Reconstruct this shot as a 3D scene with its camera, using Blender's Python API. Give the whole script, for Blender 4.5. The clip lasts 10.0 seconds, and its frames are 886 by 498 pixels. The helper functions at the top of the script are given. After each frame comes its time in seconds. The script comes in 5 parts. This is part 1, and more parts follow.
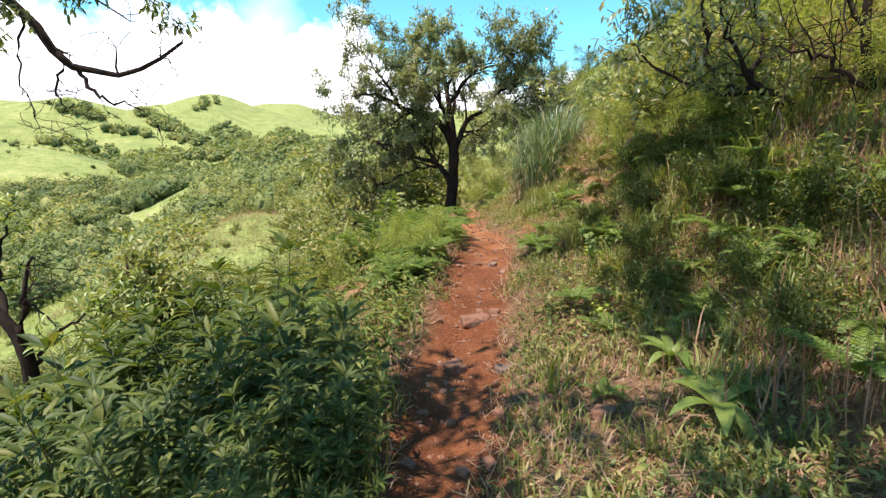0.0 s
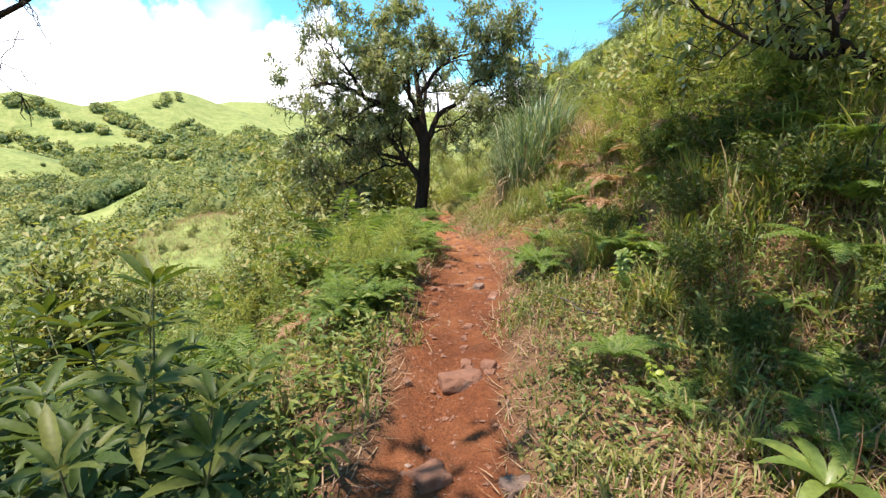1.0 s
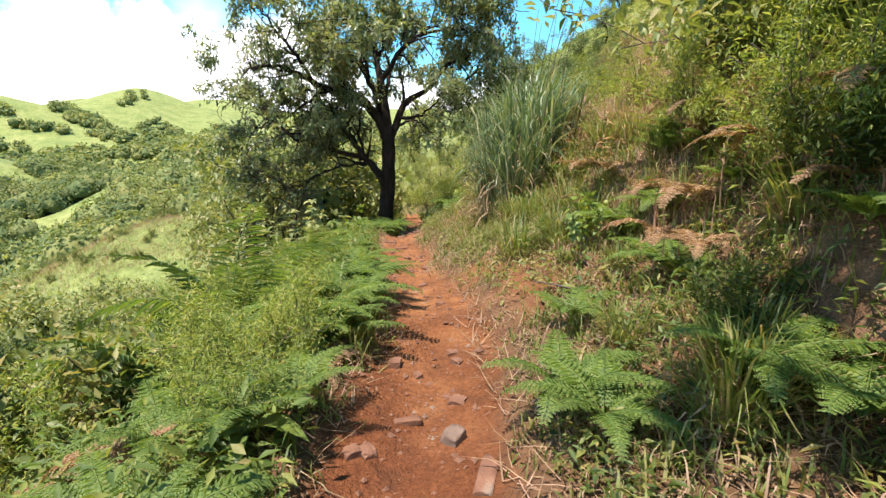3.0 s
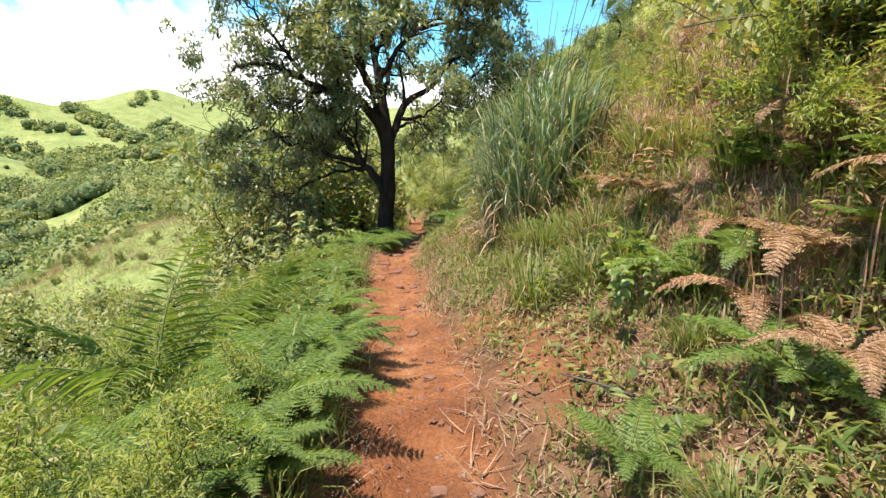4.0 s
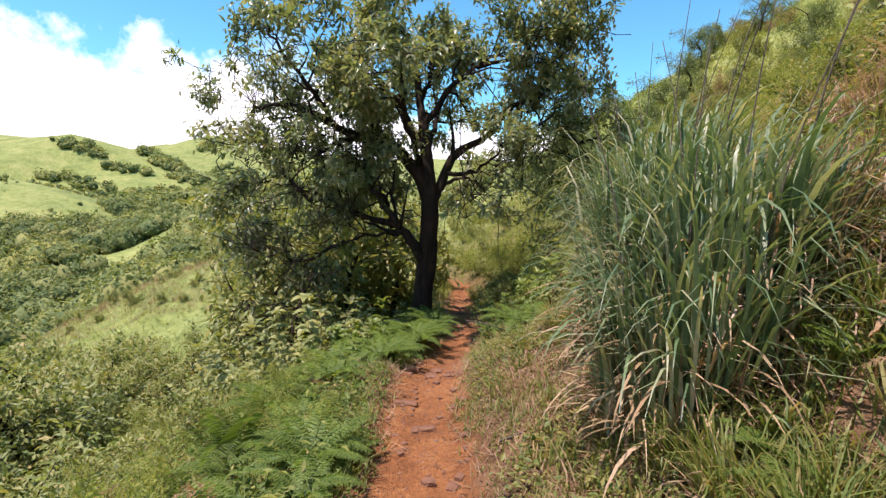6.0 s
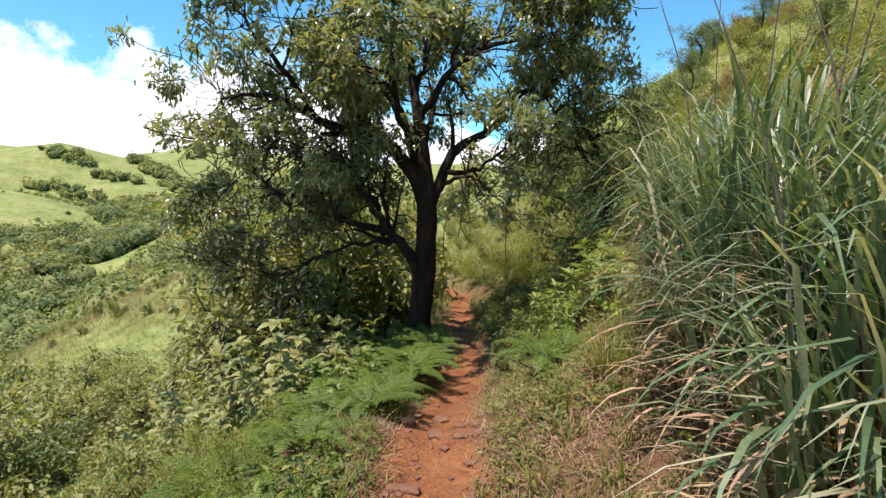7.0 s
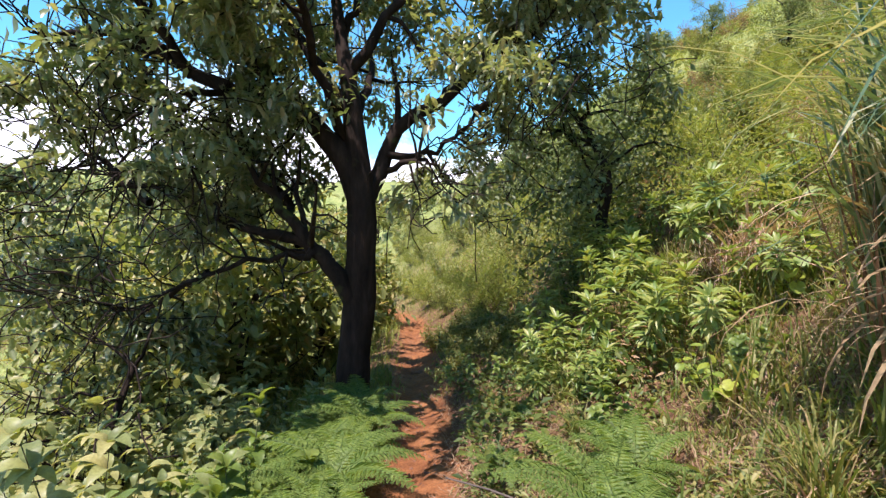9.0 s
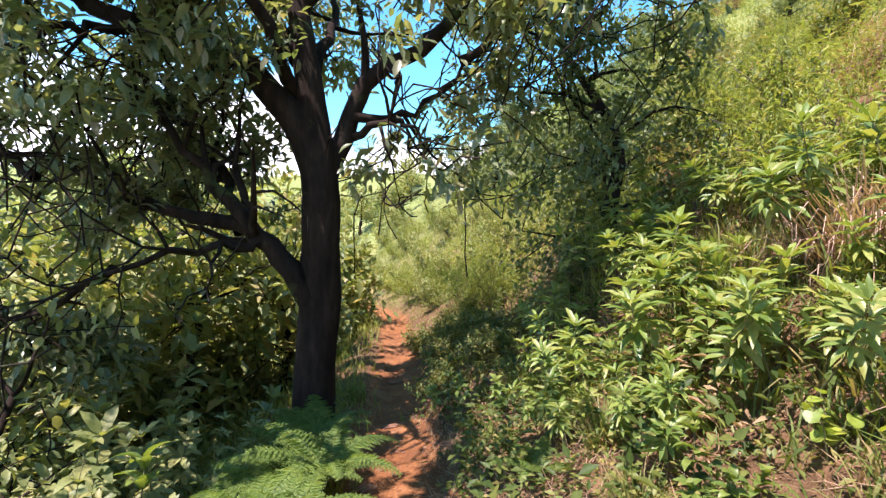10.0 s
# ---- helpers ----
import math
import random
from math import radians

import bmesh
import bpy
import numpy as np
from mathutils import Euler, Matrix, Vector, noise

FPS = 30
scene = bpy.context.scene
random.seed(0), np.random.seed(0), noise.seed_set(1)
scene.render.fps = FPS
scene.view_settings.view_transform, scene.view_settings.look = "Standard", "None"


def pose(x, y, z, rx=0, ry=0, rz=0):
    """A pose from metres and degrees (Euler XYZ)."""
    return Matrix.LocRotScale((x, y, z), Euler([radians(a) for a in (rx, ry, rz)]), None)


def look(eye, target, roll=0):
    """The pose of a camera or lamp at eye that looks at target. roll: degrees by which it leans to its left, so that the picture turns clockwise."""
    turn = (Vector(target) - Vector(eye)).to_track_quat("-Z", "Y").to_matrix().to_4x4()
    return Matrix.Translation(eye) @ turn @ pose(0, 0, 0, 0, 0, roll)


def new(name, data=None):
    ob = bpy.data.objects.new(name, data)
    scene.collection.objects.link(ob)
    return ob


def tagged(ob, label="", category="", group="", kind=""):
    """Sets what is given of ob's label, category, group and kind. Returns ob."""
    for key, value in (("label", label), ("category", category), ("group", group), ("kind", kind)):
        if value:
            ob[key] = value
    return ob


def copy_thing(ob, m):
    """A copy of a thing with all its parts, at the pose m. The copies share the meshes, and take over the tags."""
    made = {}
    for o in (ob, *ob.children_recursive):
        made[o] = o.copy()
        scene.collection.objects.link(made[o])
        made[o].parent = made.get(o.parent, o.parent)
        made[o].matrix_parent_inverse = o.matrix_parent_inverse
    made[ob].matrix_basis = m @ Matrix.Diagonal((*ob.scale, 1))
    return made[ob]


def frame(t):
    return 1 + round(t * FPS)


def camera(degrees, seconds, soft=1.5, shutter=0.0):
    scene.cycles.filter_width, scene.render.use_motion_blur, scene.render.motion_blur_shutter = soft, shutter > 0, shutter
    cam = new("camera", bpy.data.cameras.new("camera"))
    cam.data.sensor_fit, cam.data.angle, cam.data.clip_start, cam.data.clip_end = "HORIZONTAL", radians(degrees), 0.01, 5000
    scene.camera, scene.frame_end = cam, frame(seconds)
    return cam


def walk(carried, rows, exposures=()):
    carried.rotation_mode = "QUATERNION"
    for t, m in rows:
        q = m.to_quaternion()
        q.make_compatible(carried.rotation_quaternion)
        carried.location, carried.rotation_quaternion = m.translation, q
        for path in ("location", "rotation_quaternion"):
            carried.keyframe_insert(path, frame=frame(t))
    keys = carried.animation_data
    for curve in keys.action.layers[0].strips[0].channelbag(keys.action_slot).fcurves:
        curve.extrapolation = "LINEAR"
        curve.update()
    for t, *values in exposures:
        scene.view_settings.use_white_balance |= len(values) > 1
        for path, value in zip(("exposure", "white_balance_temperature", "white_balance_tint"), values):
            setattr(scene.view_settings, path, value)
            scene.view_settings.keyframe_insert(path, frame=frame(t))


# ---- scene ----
PATH = [
    (0, (0.273, -0.188, 2.277), (0.266, 1.765, 1.848), -0.7),
    (0.5, (0.229, 0.588, 2.13), (0.295, 2.539, 1.697), -0.2),
    (1, (0.275, 1.312, 2.104), (0.389, 3.263, 1.678), -0.1),
    (1.5, (0.322, 1.944, 2.084), (0.469, 3.894, 1.666), -0.4),
    (2, (0.434, 2.587, 2.035), (0.614, 4.536, 1.62), -0.1),
    (2.5, (0.519, 3.293, 2.014), (0.728, 5.235, 1.586), -0.5),
    (4, (0.858, 4.938, 2.123), (1.031, 6.881, 1.681), -0.8),
    (4.5, (0.9, 5.667, 2.207), (1.026, 7.619, 1.787), -0.8),
    (5, (0.904, 6.311, 2.267), (0.983, 8.275, 1.899), -0.3),
    (5.5, (0.907, 6.944, 2.298), (0.943, 8.921, 2.002), 0.6),
    (6, (0.905, 7.538, 2.299), (0.906, 9.523, 2.053), 1.0),
    (7.5, (0.772, 9.528, 2.154), (0.821, 11.515, 1.936), -0.3),
    (8, (0.839, 10.218, 2.063), (0.944, 12.206, 1.873), -0.1),
    (8.5, (0.89, 10.845, 1.974), (1.049, 12.832, 1.812), -0.1),
    (9, (0.933, 11.438, 1.913), (1.158, 13.419, 1.757), 0.0),
    (9.5, (1.002, 12.04, 1.91), (1.266, 14.014, 1.733), -0.2),
    (10, (1.108, 12.65, 1.762), (1.391, 14.621, 1.573), -0.5),
]
cam = camera(84.0, 10.0, soft=1.4)
walk(cam, [(t, look(e, g, r)) for t, e, g, r in PATH],
     exposures=((0, 1.0, 6500, 19), (1.5, 1.1, 6500, 17), (2.5, 1.02, 6500, 16), (4.5, 1.12, 6500, 19), (6, 0.70, 6500, 26), (7.5, 0.62, 6400, 23), (8.5, 0.80, 6200, 25), (10, 1.35, 6250, 26)))

# ---- sky and sun ----
SUN_EL, SUN_AZ = 70.0, -122.0     # azimuth from +y, negative towards -x
world = bpy.data.worlds.new("world")
scene.world = world
world.use_nodes = True
wt = world.node_tree
wt.nodes.clear()
out = wt.nodes.new("ShaderNodeOutputWorld")
sky = wt.nodes.new("ShaderNodeTexSky")
sky.sky_type, sky.sun_disc = "NISHITA", False
sky.sun_elevation, sky.sun_rotation = radians(SUN_EL), radians(SUN_AZ)
sky.altitude, sky.air_density, sky.dust_density, sky.ozone_density = 1200, 1.0, 0.3, 2.0
tint = wt.nodes.new("ShaderNodeMix")
tint.data_type, tint.blend_type = "RGBA", "MULTIPLY"
tint.inputs[0].default_value = 1.0
tint.inputs[7].default_value = (0.55, 1.18, 1.16, 1)
wt.links.new(sky.outputs[0], tint.inputs[6])
bg = wt.nodes.new("ShaderNodeBackground")
bg.inputs[1].default_value = 0.13
wt.links.new(tint.outputs[2], bg.inputs[0])
cloud = wt.nodes.new("ShaderNodeBackground")
cloud.inputs[1].default_value = 1.25
tc = wt.nodes.new("ShaderNodeTexCoord")
sep = wt.nodes.new("ShaderNodeSeparateXYZ")
wt.links.new(tc.outputs["Generated"], sep.inputs[0])


def wmath(op, a, b=None, c=None, clamp=False):
    n = wt.nodes.new("ShaderNodeMath")
    n.operation, n.use_clamp = op, clamp
    for i, v in enumerate((a, b, c)):
        if v is None:
            continue
        if isinstance(v, (int, float)):
            n.inputs[i].default_value = v
        else:
            wt.links.new(v, n.inputs[i])
    return n.outputs[0]


cn = wt.nodes.new("ShaderNodeTexNoise")
cn.inputs["Scale"].default_value, cn.inputs["Detail"].default_value, cn.inputs["Roughness"].default_value = 7.0, 8.0, 0.58
wt.links.new(tc.outputs["Generated"], cn.inputs["Vector"])
cn2 = wt.nodes.new("ShaderNodeTexNoise")
cn2.inputs["Scale"].default_value, cn2.inputs["Detail"].default_value = 2.6, 5.0
wt.links.new(tc.outputs["Generated"], cn2.inputs["Vector"])
side = wmath("MULTIPLY_ADD", sep.outputs[0], -7.0, -0.1, clamp=True)
top = wmath("MULTIPLY_ADD", side, 0.10, 0.13)
bumps = wmath("MULTIPLY_ADD", cn.outputs[0], 0.30, -0.15)
level = wmath("ADD", top, bumps)
m1 = wmath("MULTIPLY", wmath("SUBTRACT", level, sep.outputs[2]), 22.0, clamp=True)
puffs = wmath("MULTIPLY", wmath("SUBTRACT", cn2.outputs[0], 0.60), 7.0, clamp=True)
mask = wmath("MAXIMUM", m1, wmath("MULTIPLY", puffs, 0.55))
shade = wt.nodes.new("ShaderNodeMix")
shade.data_type = "RGBA"
shade.inputs[6].default_value, shade.inputs[7].default_value = (0.82, 0.88, 0.96, 1), (1, 1, 1, 1)
wt.links.new(cn.outputs[0], shade.inputs[0])
wt.links.new(shade.outputs[2], cloud.inputs[0])
mixw = wt.nodes.new("ShaderNodeMixShader")
wt.links.new(mask, mixw.inputs[0])
wt.links.new(bg.outputs[0], mixw.inputs[1])
wt.links.new(cloud.outputs[0], mixw.inputs[2])
wt.links.new(mixw.outputs[0], out.inputs[0])

sun = new("sun", bpy.data.lights.new("sun", "SUN"))
sun.data.energy, sun.data.angle, sun.data.color = 5.0, radians(0.53), (1.0, 0.94, 0.84)
sx, sy = math.sin(radians(SUN_AZ)), math.cos(radians(SUN_AZ))
sun.matrix_world = look((0, 0, 40), (-sx * math.cos(radians(SUN_EL)), -sy * math.cos(radians(SUN_EL)), 40 - math.sin(radians(SUN_EL))))

# ---- materials ----


def node_mat(name):
    m = bpy.data.materials.new(name)
    m.use_nodes = True
    nt = m.node_tree
    nt.nodes.clear()
    o = nt.nodes.new("ShaderNodeOutputMaterial")
    return m, nt, o


def ramp(nt, fac, stops):
    r = nt.nodes.new("ShaderNodeValToRGB")
    e = r.color_ramp.elements
    while len(e) < len(stops):
        e.new(0.5)
    for el, (p, c) in zip(e, stops):
        el.position, el.color = p, (*c, 1)
    nt.links.new(fac, r.inputs[0])
    return r.outputs[0]


def tex_noise(nt, vec, scale, detail=3.0, rough=0.55):
    n = nt.nodes.new("ShaderNodeTexNoise")
    n.inputs["Scale"].default_value, n.inputs["Detail"].default_value, n.inputs["Roughness"].default_value = scale, detail, rough
    nt.links.new(vec, n.inputs["Vector"])
    return n.outputs[0]


def mixc(nt, fac, a, b, mode="MIX"):
    n = nt.nodes.new("ShaderNodeMix")
    n.data_type, n.blend_type = "RGBA", mode
    for i, v in ((0, fac), (6, a), (7, b)):
        if isinstance(v, float):
            n.inputs[i].default_value = v
        elif isinstance(v, tuple):
            n.inputs[i].default_value = (*v, 1)
        else:
            nt.links.new(v, n.inputs[i])
    return n.outputs[2]


def mathn(nt, op, a, b, clamp=False):
    n = nt.nodes.new("ShaderNodeMath")
    n.operation, n.use_clamp = op, clamp
    for i, v in enumerate((a, b)):
        if isinstance(v, (int, float)):
            n.inputs[i].default_value = v
        else:
            nt.links.new(v, n.inputs[i])
    return n.outputs[0]


def leaf_mat(name, cols, gloss=0.45, through_light=0.35, patch=0.6, patch_cols=((0.8, 0.85, 0.7), (1.15, 1.1, 1.0)), spec=0.35):
    """Leaves and blades: each its own tone, with patches over metres and a light that shines through."""
    m, nt, o = node_mat(name)
    g = nt.nodes.new("ShaderNodeNewGeometry")
    n = len(cols)
    oi = nt.nodes.new("ShaderNodeObjectInfo")
    rnd = mathn(nt, "FRACT", mathn(nt, "ADD", g.outputs["Random Per Island"], oi.outputs["Random"]), 0.0)
    c = ramp(nt, rnd, [(i / max(1, n - 1), (x[0] * 1.1, x[1], x[2] * 1.15)) for i, x in enumerate(cols)])
    pn = tex_noise(nt, g.outputs["Position"], patch, 3.0)
    pc = ramp(nt, pn, [(0.3, patch_cols[0]), (0.7, patch_cols[1])])
    c = mixc(nt, 1.0, c, pc, "MULTIPLY")
    fine = tex_noise(nt, g.outputs["Position"], 60.0, 2.0)
    c = mixc(nt, 1.0, c, ramp(nt, fine, [(0.25, (0.78, 0.78, 0.72)), (0.75, (1.15, 1.15, 1.1))]), "MULTIPLY")
    p = nt.nodes.new("ShaderNodeBsdfPrincipled")
    p.inputs["Roughness"].default_value = gloss
    p.inputs["Specular IOR Level"].default_value = spec
    nt.links.new(c, p.inputs["Base Color"])
    t = nt.nodes.new("ShaderNodeBsdfTranslucent")
    nt.links.new(mixc(nt, 1.0, c, (1.5, 1.45, 0.6), "MULTIPLY"), t.inputs[0])
    x = nt.nodes.new("ShaderNodeMixShader")
    x.inputs[0].default_value = through_light
    nt.links.new(p.outputs[0], x.inputs[1])
    nt.links.new(t.outputs[0], x.inputs[2])
    nt.links.new(x.outputs[0], o.inputs[0])
    return m


def solid_mat(name, stops, scale=6.0, rough=0.85, bump=0.6, bump_scale=25.0, stretch=(1, 1, 1), patches=None, spec=0.3):
    """Bark, stone and dead wood: mottled, rough, with fine relief."""
    m, nt, o = node_mat(name)
    tcn = nt.nodes.new("ShaderNodeTexCoord")
    mp = nt.nodes.new("ShaderNodeMapping")
    mp.inputs["Scale"].default_value = stretch
    nt.links.new(tcn.outputs["Object"], mp.inputs["Vector"])
    c = ramp(nt, tex_noise(nt, mp.outputs[0], scale, 6.0, 0.65), stops)
    if patches:
        pf = ramp(nt, tex_noise(nt, tcn.outputs["Object"], patches[0], 4.0), [(patches[1], (0, 0, 0)), (patches[1] + 0.08, (1, 1, 1))])
        c = mixc(nt, pf, c, patches[2])
    p = nt.nodes.new("ShaderNodeBsdfPrincipled")
    p.inputs["Roughness"].default_value = rough
    p.inputs["Specular IOR Level"].default_value = spec
    nt.links.new(c, p.inputs["Base Color"])
    b = nt.nodes.new("ShaderNodeBump")
    b.inputs["Strength"].default_value, b.inputs["Distance"].default_value = bump, 0.02
    nt.links.new(tex_noise(nt, mp.outputs[0], bump_scale, 5.0, 0.7), b.inputs["Height"])
    nt.links.new(b.outputs[0], p.inputs["Normal"])
    nt.links.new(p.outputs[0], o.inputs[0])
    return m


M_TREE_LEAF = leaf_mat("tree_leaf", [(0.105, 0.155, 0.078), (0.155, 0.212, 0.105), (0.235, 0.282, 0.152), (0.205, 0.252, 0.150), (0.285, 0.272, 0.168)], 0.32, 0.40, 0.9, spec=0.6)
M_SLOPE_LEAF = leaf_mat("slope_tree_leaf", [(0.124, 0.174, 0.052), (0.191, 0.241, 0.076), (0.279, 0.316, 0.118), (0.220, 0.271, 0.094), (0.339, 0.301, 0.136)], 0.5, 0.36, 0.5)
M_DARK_LEAF = leaf_mat("dark_tree_leaf", [(0.073, 0.113, 0.035), (0.113, 0.162, 0.049), (0.170, 0.211, 0.073)], 0.45, 0.32, 0.6)
M_THORN = leaf_mat("thorn_leaf", [(0.085, 0.128, 0.055), (0.128, 0.180, 0.076), (0.188, 0.235, 0.106)], 0.45, 0.35, 0.6)
M_SAPLING = leaf_mat("sapling_leaf", [(0.135, 0.180, 0.072), (0.195, 0.245, 0.092), (0.265, 0.305, 0.118), (0.340, 0.345, 0.142)], 0.45, 0.38, 0.9, spec=0.3)
M_SCRUB = leaf_mat("scrub_leaf", [(0.131, 0.200, 0.050), (0.182, 0.258, 0.067), (0.242, 0.317, 0.090), (0.283, 0.317, 0.112)], 0.55, 0.4, 0.3)
M_WOODS = leaf_mat("woods_leaf", [(0.110, 0.162, 0.075), (0.160, 0.218, 0.094), (0.222, 0.270, 0.112), (0.300, 0.315, 0.128)], 0.9, 0.3, 0.06, ((0.62, 0.72, 0.66), (1.3, 1.2, 0.95)), spec=0.1)
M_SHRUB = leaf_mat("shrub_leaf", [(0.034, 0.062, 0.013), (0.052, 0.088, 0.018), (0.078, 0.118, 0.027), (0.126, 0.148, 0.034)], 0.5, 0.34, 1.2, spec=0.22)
M_WEED = leaf_mat("weed_leaf", [(0.063, 0.111, 0.026), (0.095, 0.153, 0.034), (0.141, 0.204, 0.052), (0.240, 0.263, 0.066)], 0.5, 0.34, 1.2, spec=0.22)
M_SHRUB_LIGHT = leaf_mat("light_shrub_leaf", [(0.10, 0.17, 0.035), (0.16, 0.24, 0.05), (0.22, 0.29, 0.07), (0.28, 0.31, 0.09)], 0.4, 0.35, 1.2, spec=0.4)
M_THATCH = leaf_mat("thatch_blade", [(0.23, 0.155, 0.085), (0.34, 0.245, 0.14), (0.45, 0.345, 0.22), (0.38, 0.26, 0.18)], 0.7, 0.25, 1.5)
M_LIME = leaf_mat("lime_leaf", [(0.17, 0.27, 0.045), (0.24, 0.34, 0.055), (0.32, 0.38, 0.06)], 0.4, 0.45, 2.0)
# the weed leaf colours darkened, to paint in the shade on the bank
M_SHADE_LEAF = leaf_mat("shade_leaf", [(0.036, 0.064, 0.015), (0.055, 0.090, 0.021), (0.085, 0.122, 0.030), (0.140, 0.150, 0.042)], 0.5, 0.34, 1.2, spec=0.22)
M_WITHERED = leaf_mat("withered_grass", [(0.26, 0.18, 0.13), (0.36, 0.265, 0.20), (0.46, 0.36, 0.29), (0.30, 0.19, 0.15)], 0.75, 0.25, 1.5)
M_BROAD = leaf_mat("broad_leaf", [(0.095, 0.162, 0.036), (0.152, 0.221, 0.048), (0.190, 0.255, 0.060)], 0.4, 0.4, 2.0)
M_FEATHER = leaf_mat("feathery_leaf", [(0.14, 0.20, 0.045), (0.20, 0.27, 0.06), (0.26, 0.32, 0.08), (0.31, 0.32, 0.11)], 0.55, 0.42, 1.0)
M_FERN = leaf_mat("fern_leaf", [(0.085, 0.155, 0.034), (0.125, 0.205, 0.046), (0.185, 0.262, 0.062)], 0.5, 0.4, 1.5)
M_DEAD_FERN = leaf_mat("dead_fern_leaf", [(0.19, 0.115, 0.065), (0.28, 0.185, 0.105), (0.40, 0.29, 0.175)], 0.8, 0.25, 1.5)
M_GRASS = leaf_mat("grass_blade", [(0.084, 0.135, 0.030), (0.122, 0.180, 0.040), (0.168, 0.216, 0.055), (0.224, 0.244, 0.079), (0.318, 0.262, 0.129)], 0.5, 0.4, 0.7, ((0.75, 0.85, 0.7), (1.2, 1.1, 0.95)))
M_GRASS_FAR = leaf_mat("slope_grass_blade", [(0.15, 0.22, 0.04), (0.20, 0.27, 0.05), (0.26, 0.31, 0.07), (0.32, 0.31, 0.12)], 0.6, 0.35, 0.15)
M_TALL = leaf_mat("tall_grass_blade", [(0.06, 0.115, 0.060), (0.08, 0.145, 0.070), (0.115, 0.185, 0.088), (0.165, 0.235, 0.120), (0.25, 0.30, 0.18), (0.44, 0.44, 0.31)], 0.40, 0.28, 1.5, spec=0.45)
M_STRAW = leaf_mat("dry_straw", [(0.170, 0.111, 0.060), (0.255, 0.178, 0.102), (0.340, 0.255, 0.162), (0.281, 0.187, 0.136)], 0.7, 0.2, 1.5)
M_HERB = leaf_mat("herb_leaf", [(0.077, 0.119, 0.033), (0.128, 0.178, 0.046), (0.205, 0.227, 0.065), (0.282, 0.247, 0.091)], 0.5, 0.35, 1.0)
M_LITTER = leaf_mat("leaf_litter", [(0.12, 0.06, 0.035), (0.20, 0.11, 0.06), (0.28, 0.18, 0.11), (0.16, 0.11, 0.08)], 0.85, 0.1, 1.5)
M_BARK = solid_mat("bark", [(0.3, (0.012, 0.008, 0.006)), (0.55, (0.03, 0.02, 0.015)), (0.8, (0.06, 0.042, 0.033))], 9.0, 0.95, 1.0, 14.0, (1, 1, 0.25), (2.2, 0.62, (0.06, 0.075, 0.025)), spec=0.15)
M_TWIG = solid_mat("twig_bark", [(0.3, (0.06, 0.045, 0.035)), (0.7, (0.13, 0.10, 0.08))], 9.0, 0.9, 0.6, 30.0, (1, 1, 0.3))
M_STEM = solid_mat("green_stem", [(0.3, (0.09, 0.10, 0.03)), (0.7, (0.15, 0.13, 0.06))], 9.0, 0.7, 0.3, 30.0)
M_STONE = solid_mat("red_stone", [(0.25, (0.12, 0.055, 0.033)), (0.55, (0.22, 0.105, 0.062)), (0.8, (0.33, 0.19, 0.125))], 7.0, 0.9, 0.8, 30.0, patches=(3.0, 0.6, (0.26, 0.20, 0.15)))
M_GREYSTONE = solid_mat("grey_stone", [(0.25, (0.11, 0.07, 0.052)), (0.55, (0.22, 0.145, 0.105)), (0.8, (0.33, 0.24, 0.18))], 7.0, 0.9, 0.8, 30.0, patches=(3.0, 0.6, (0.30, 0.16, 0.09)))


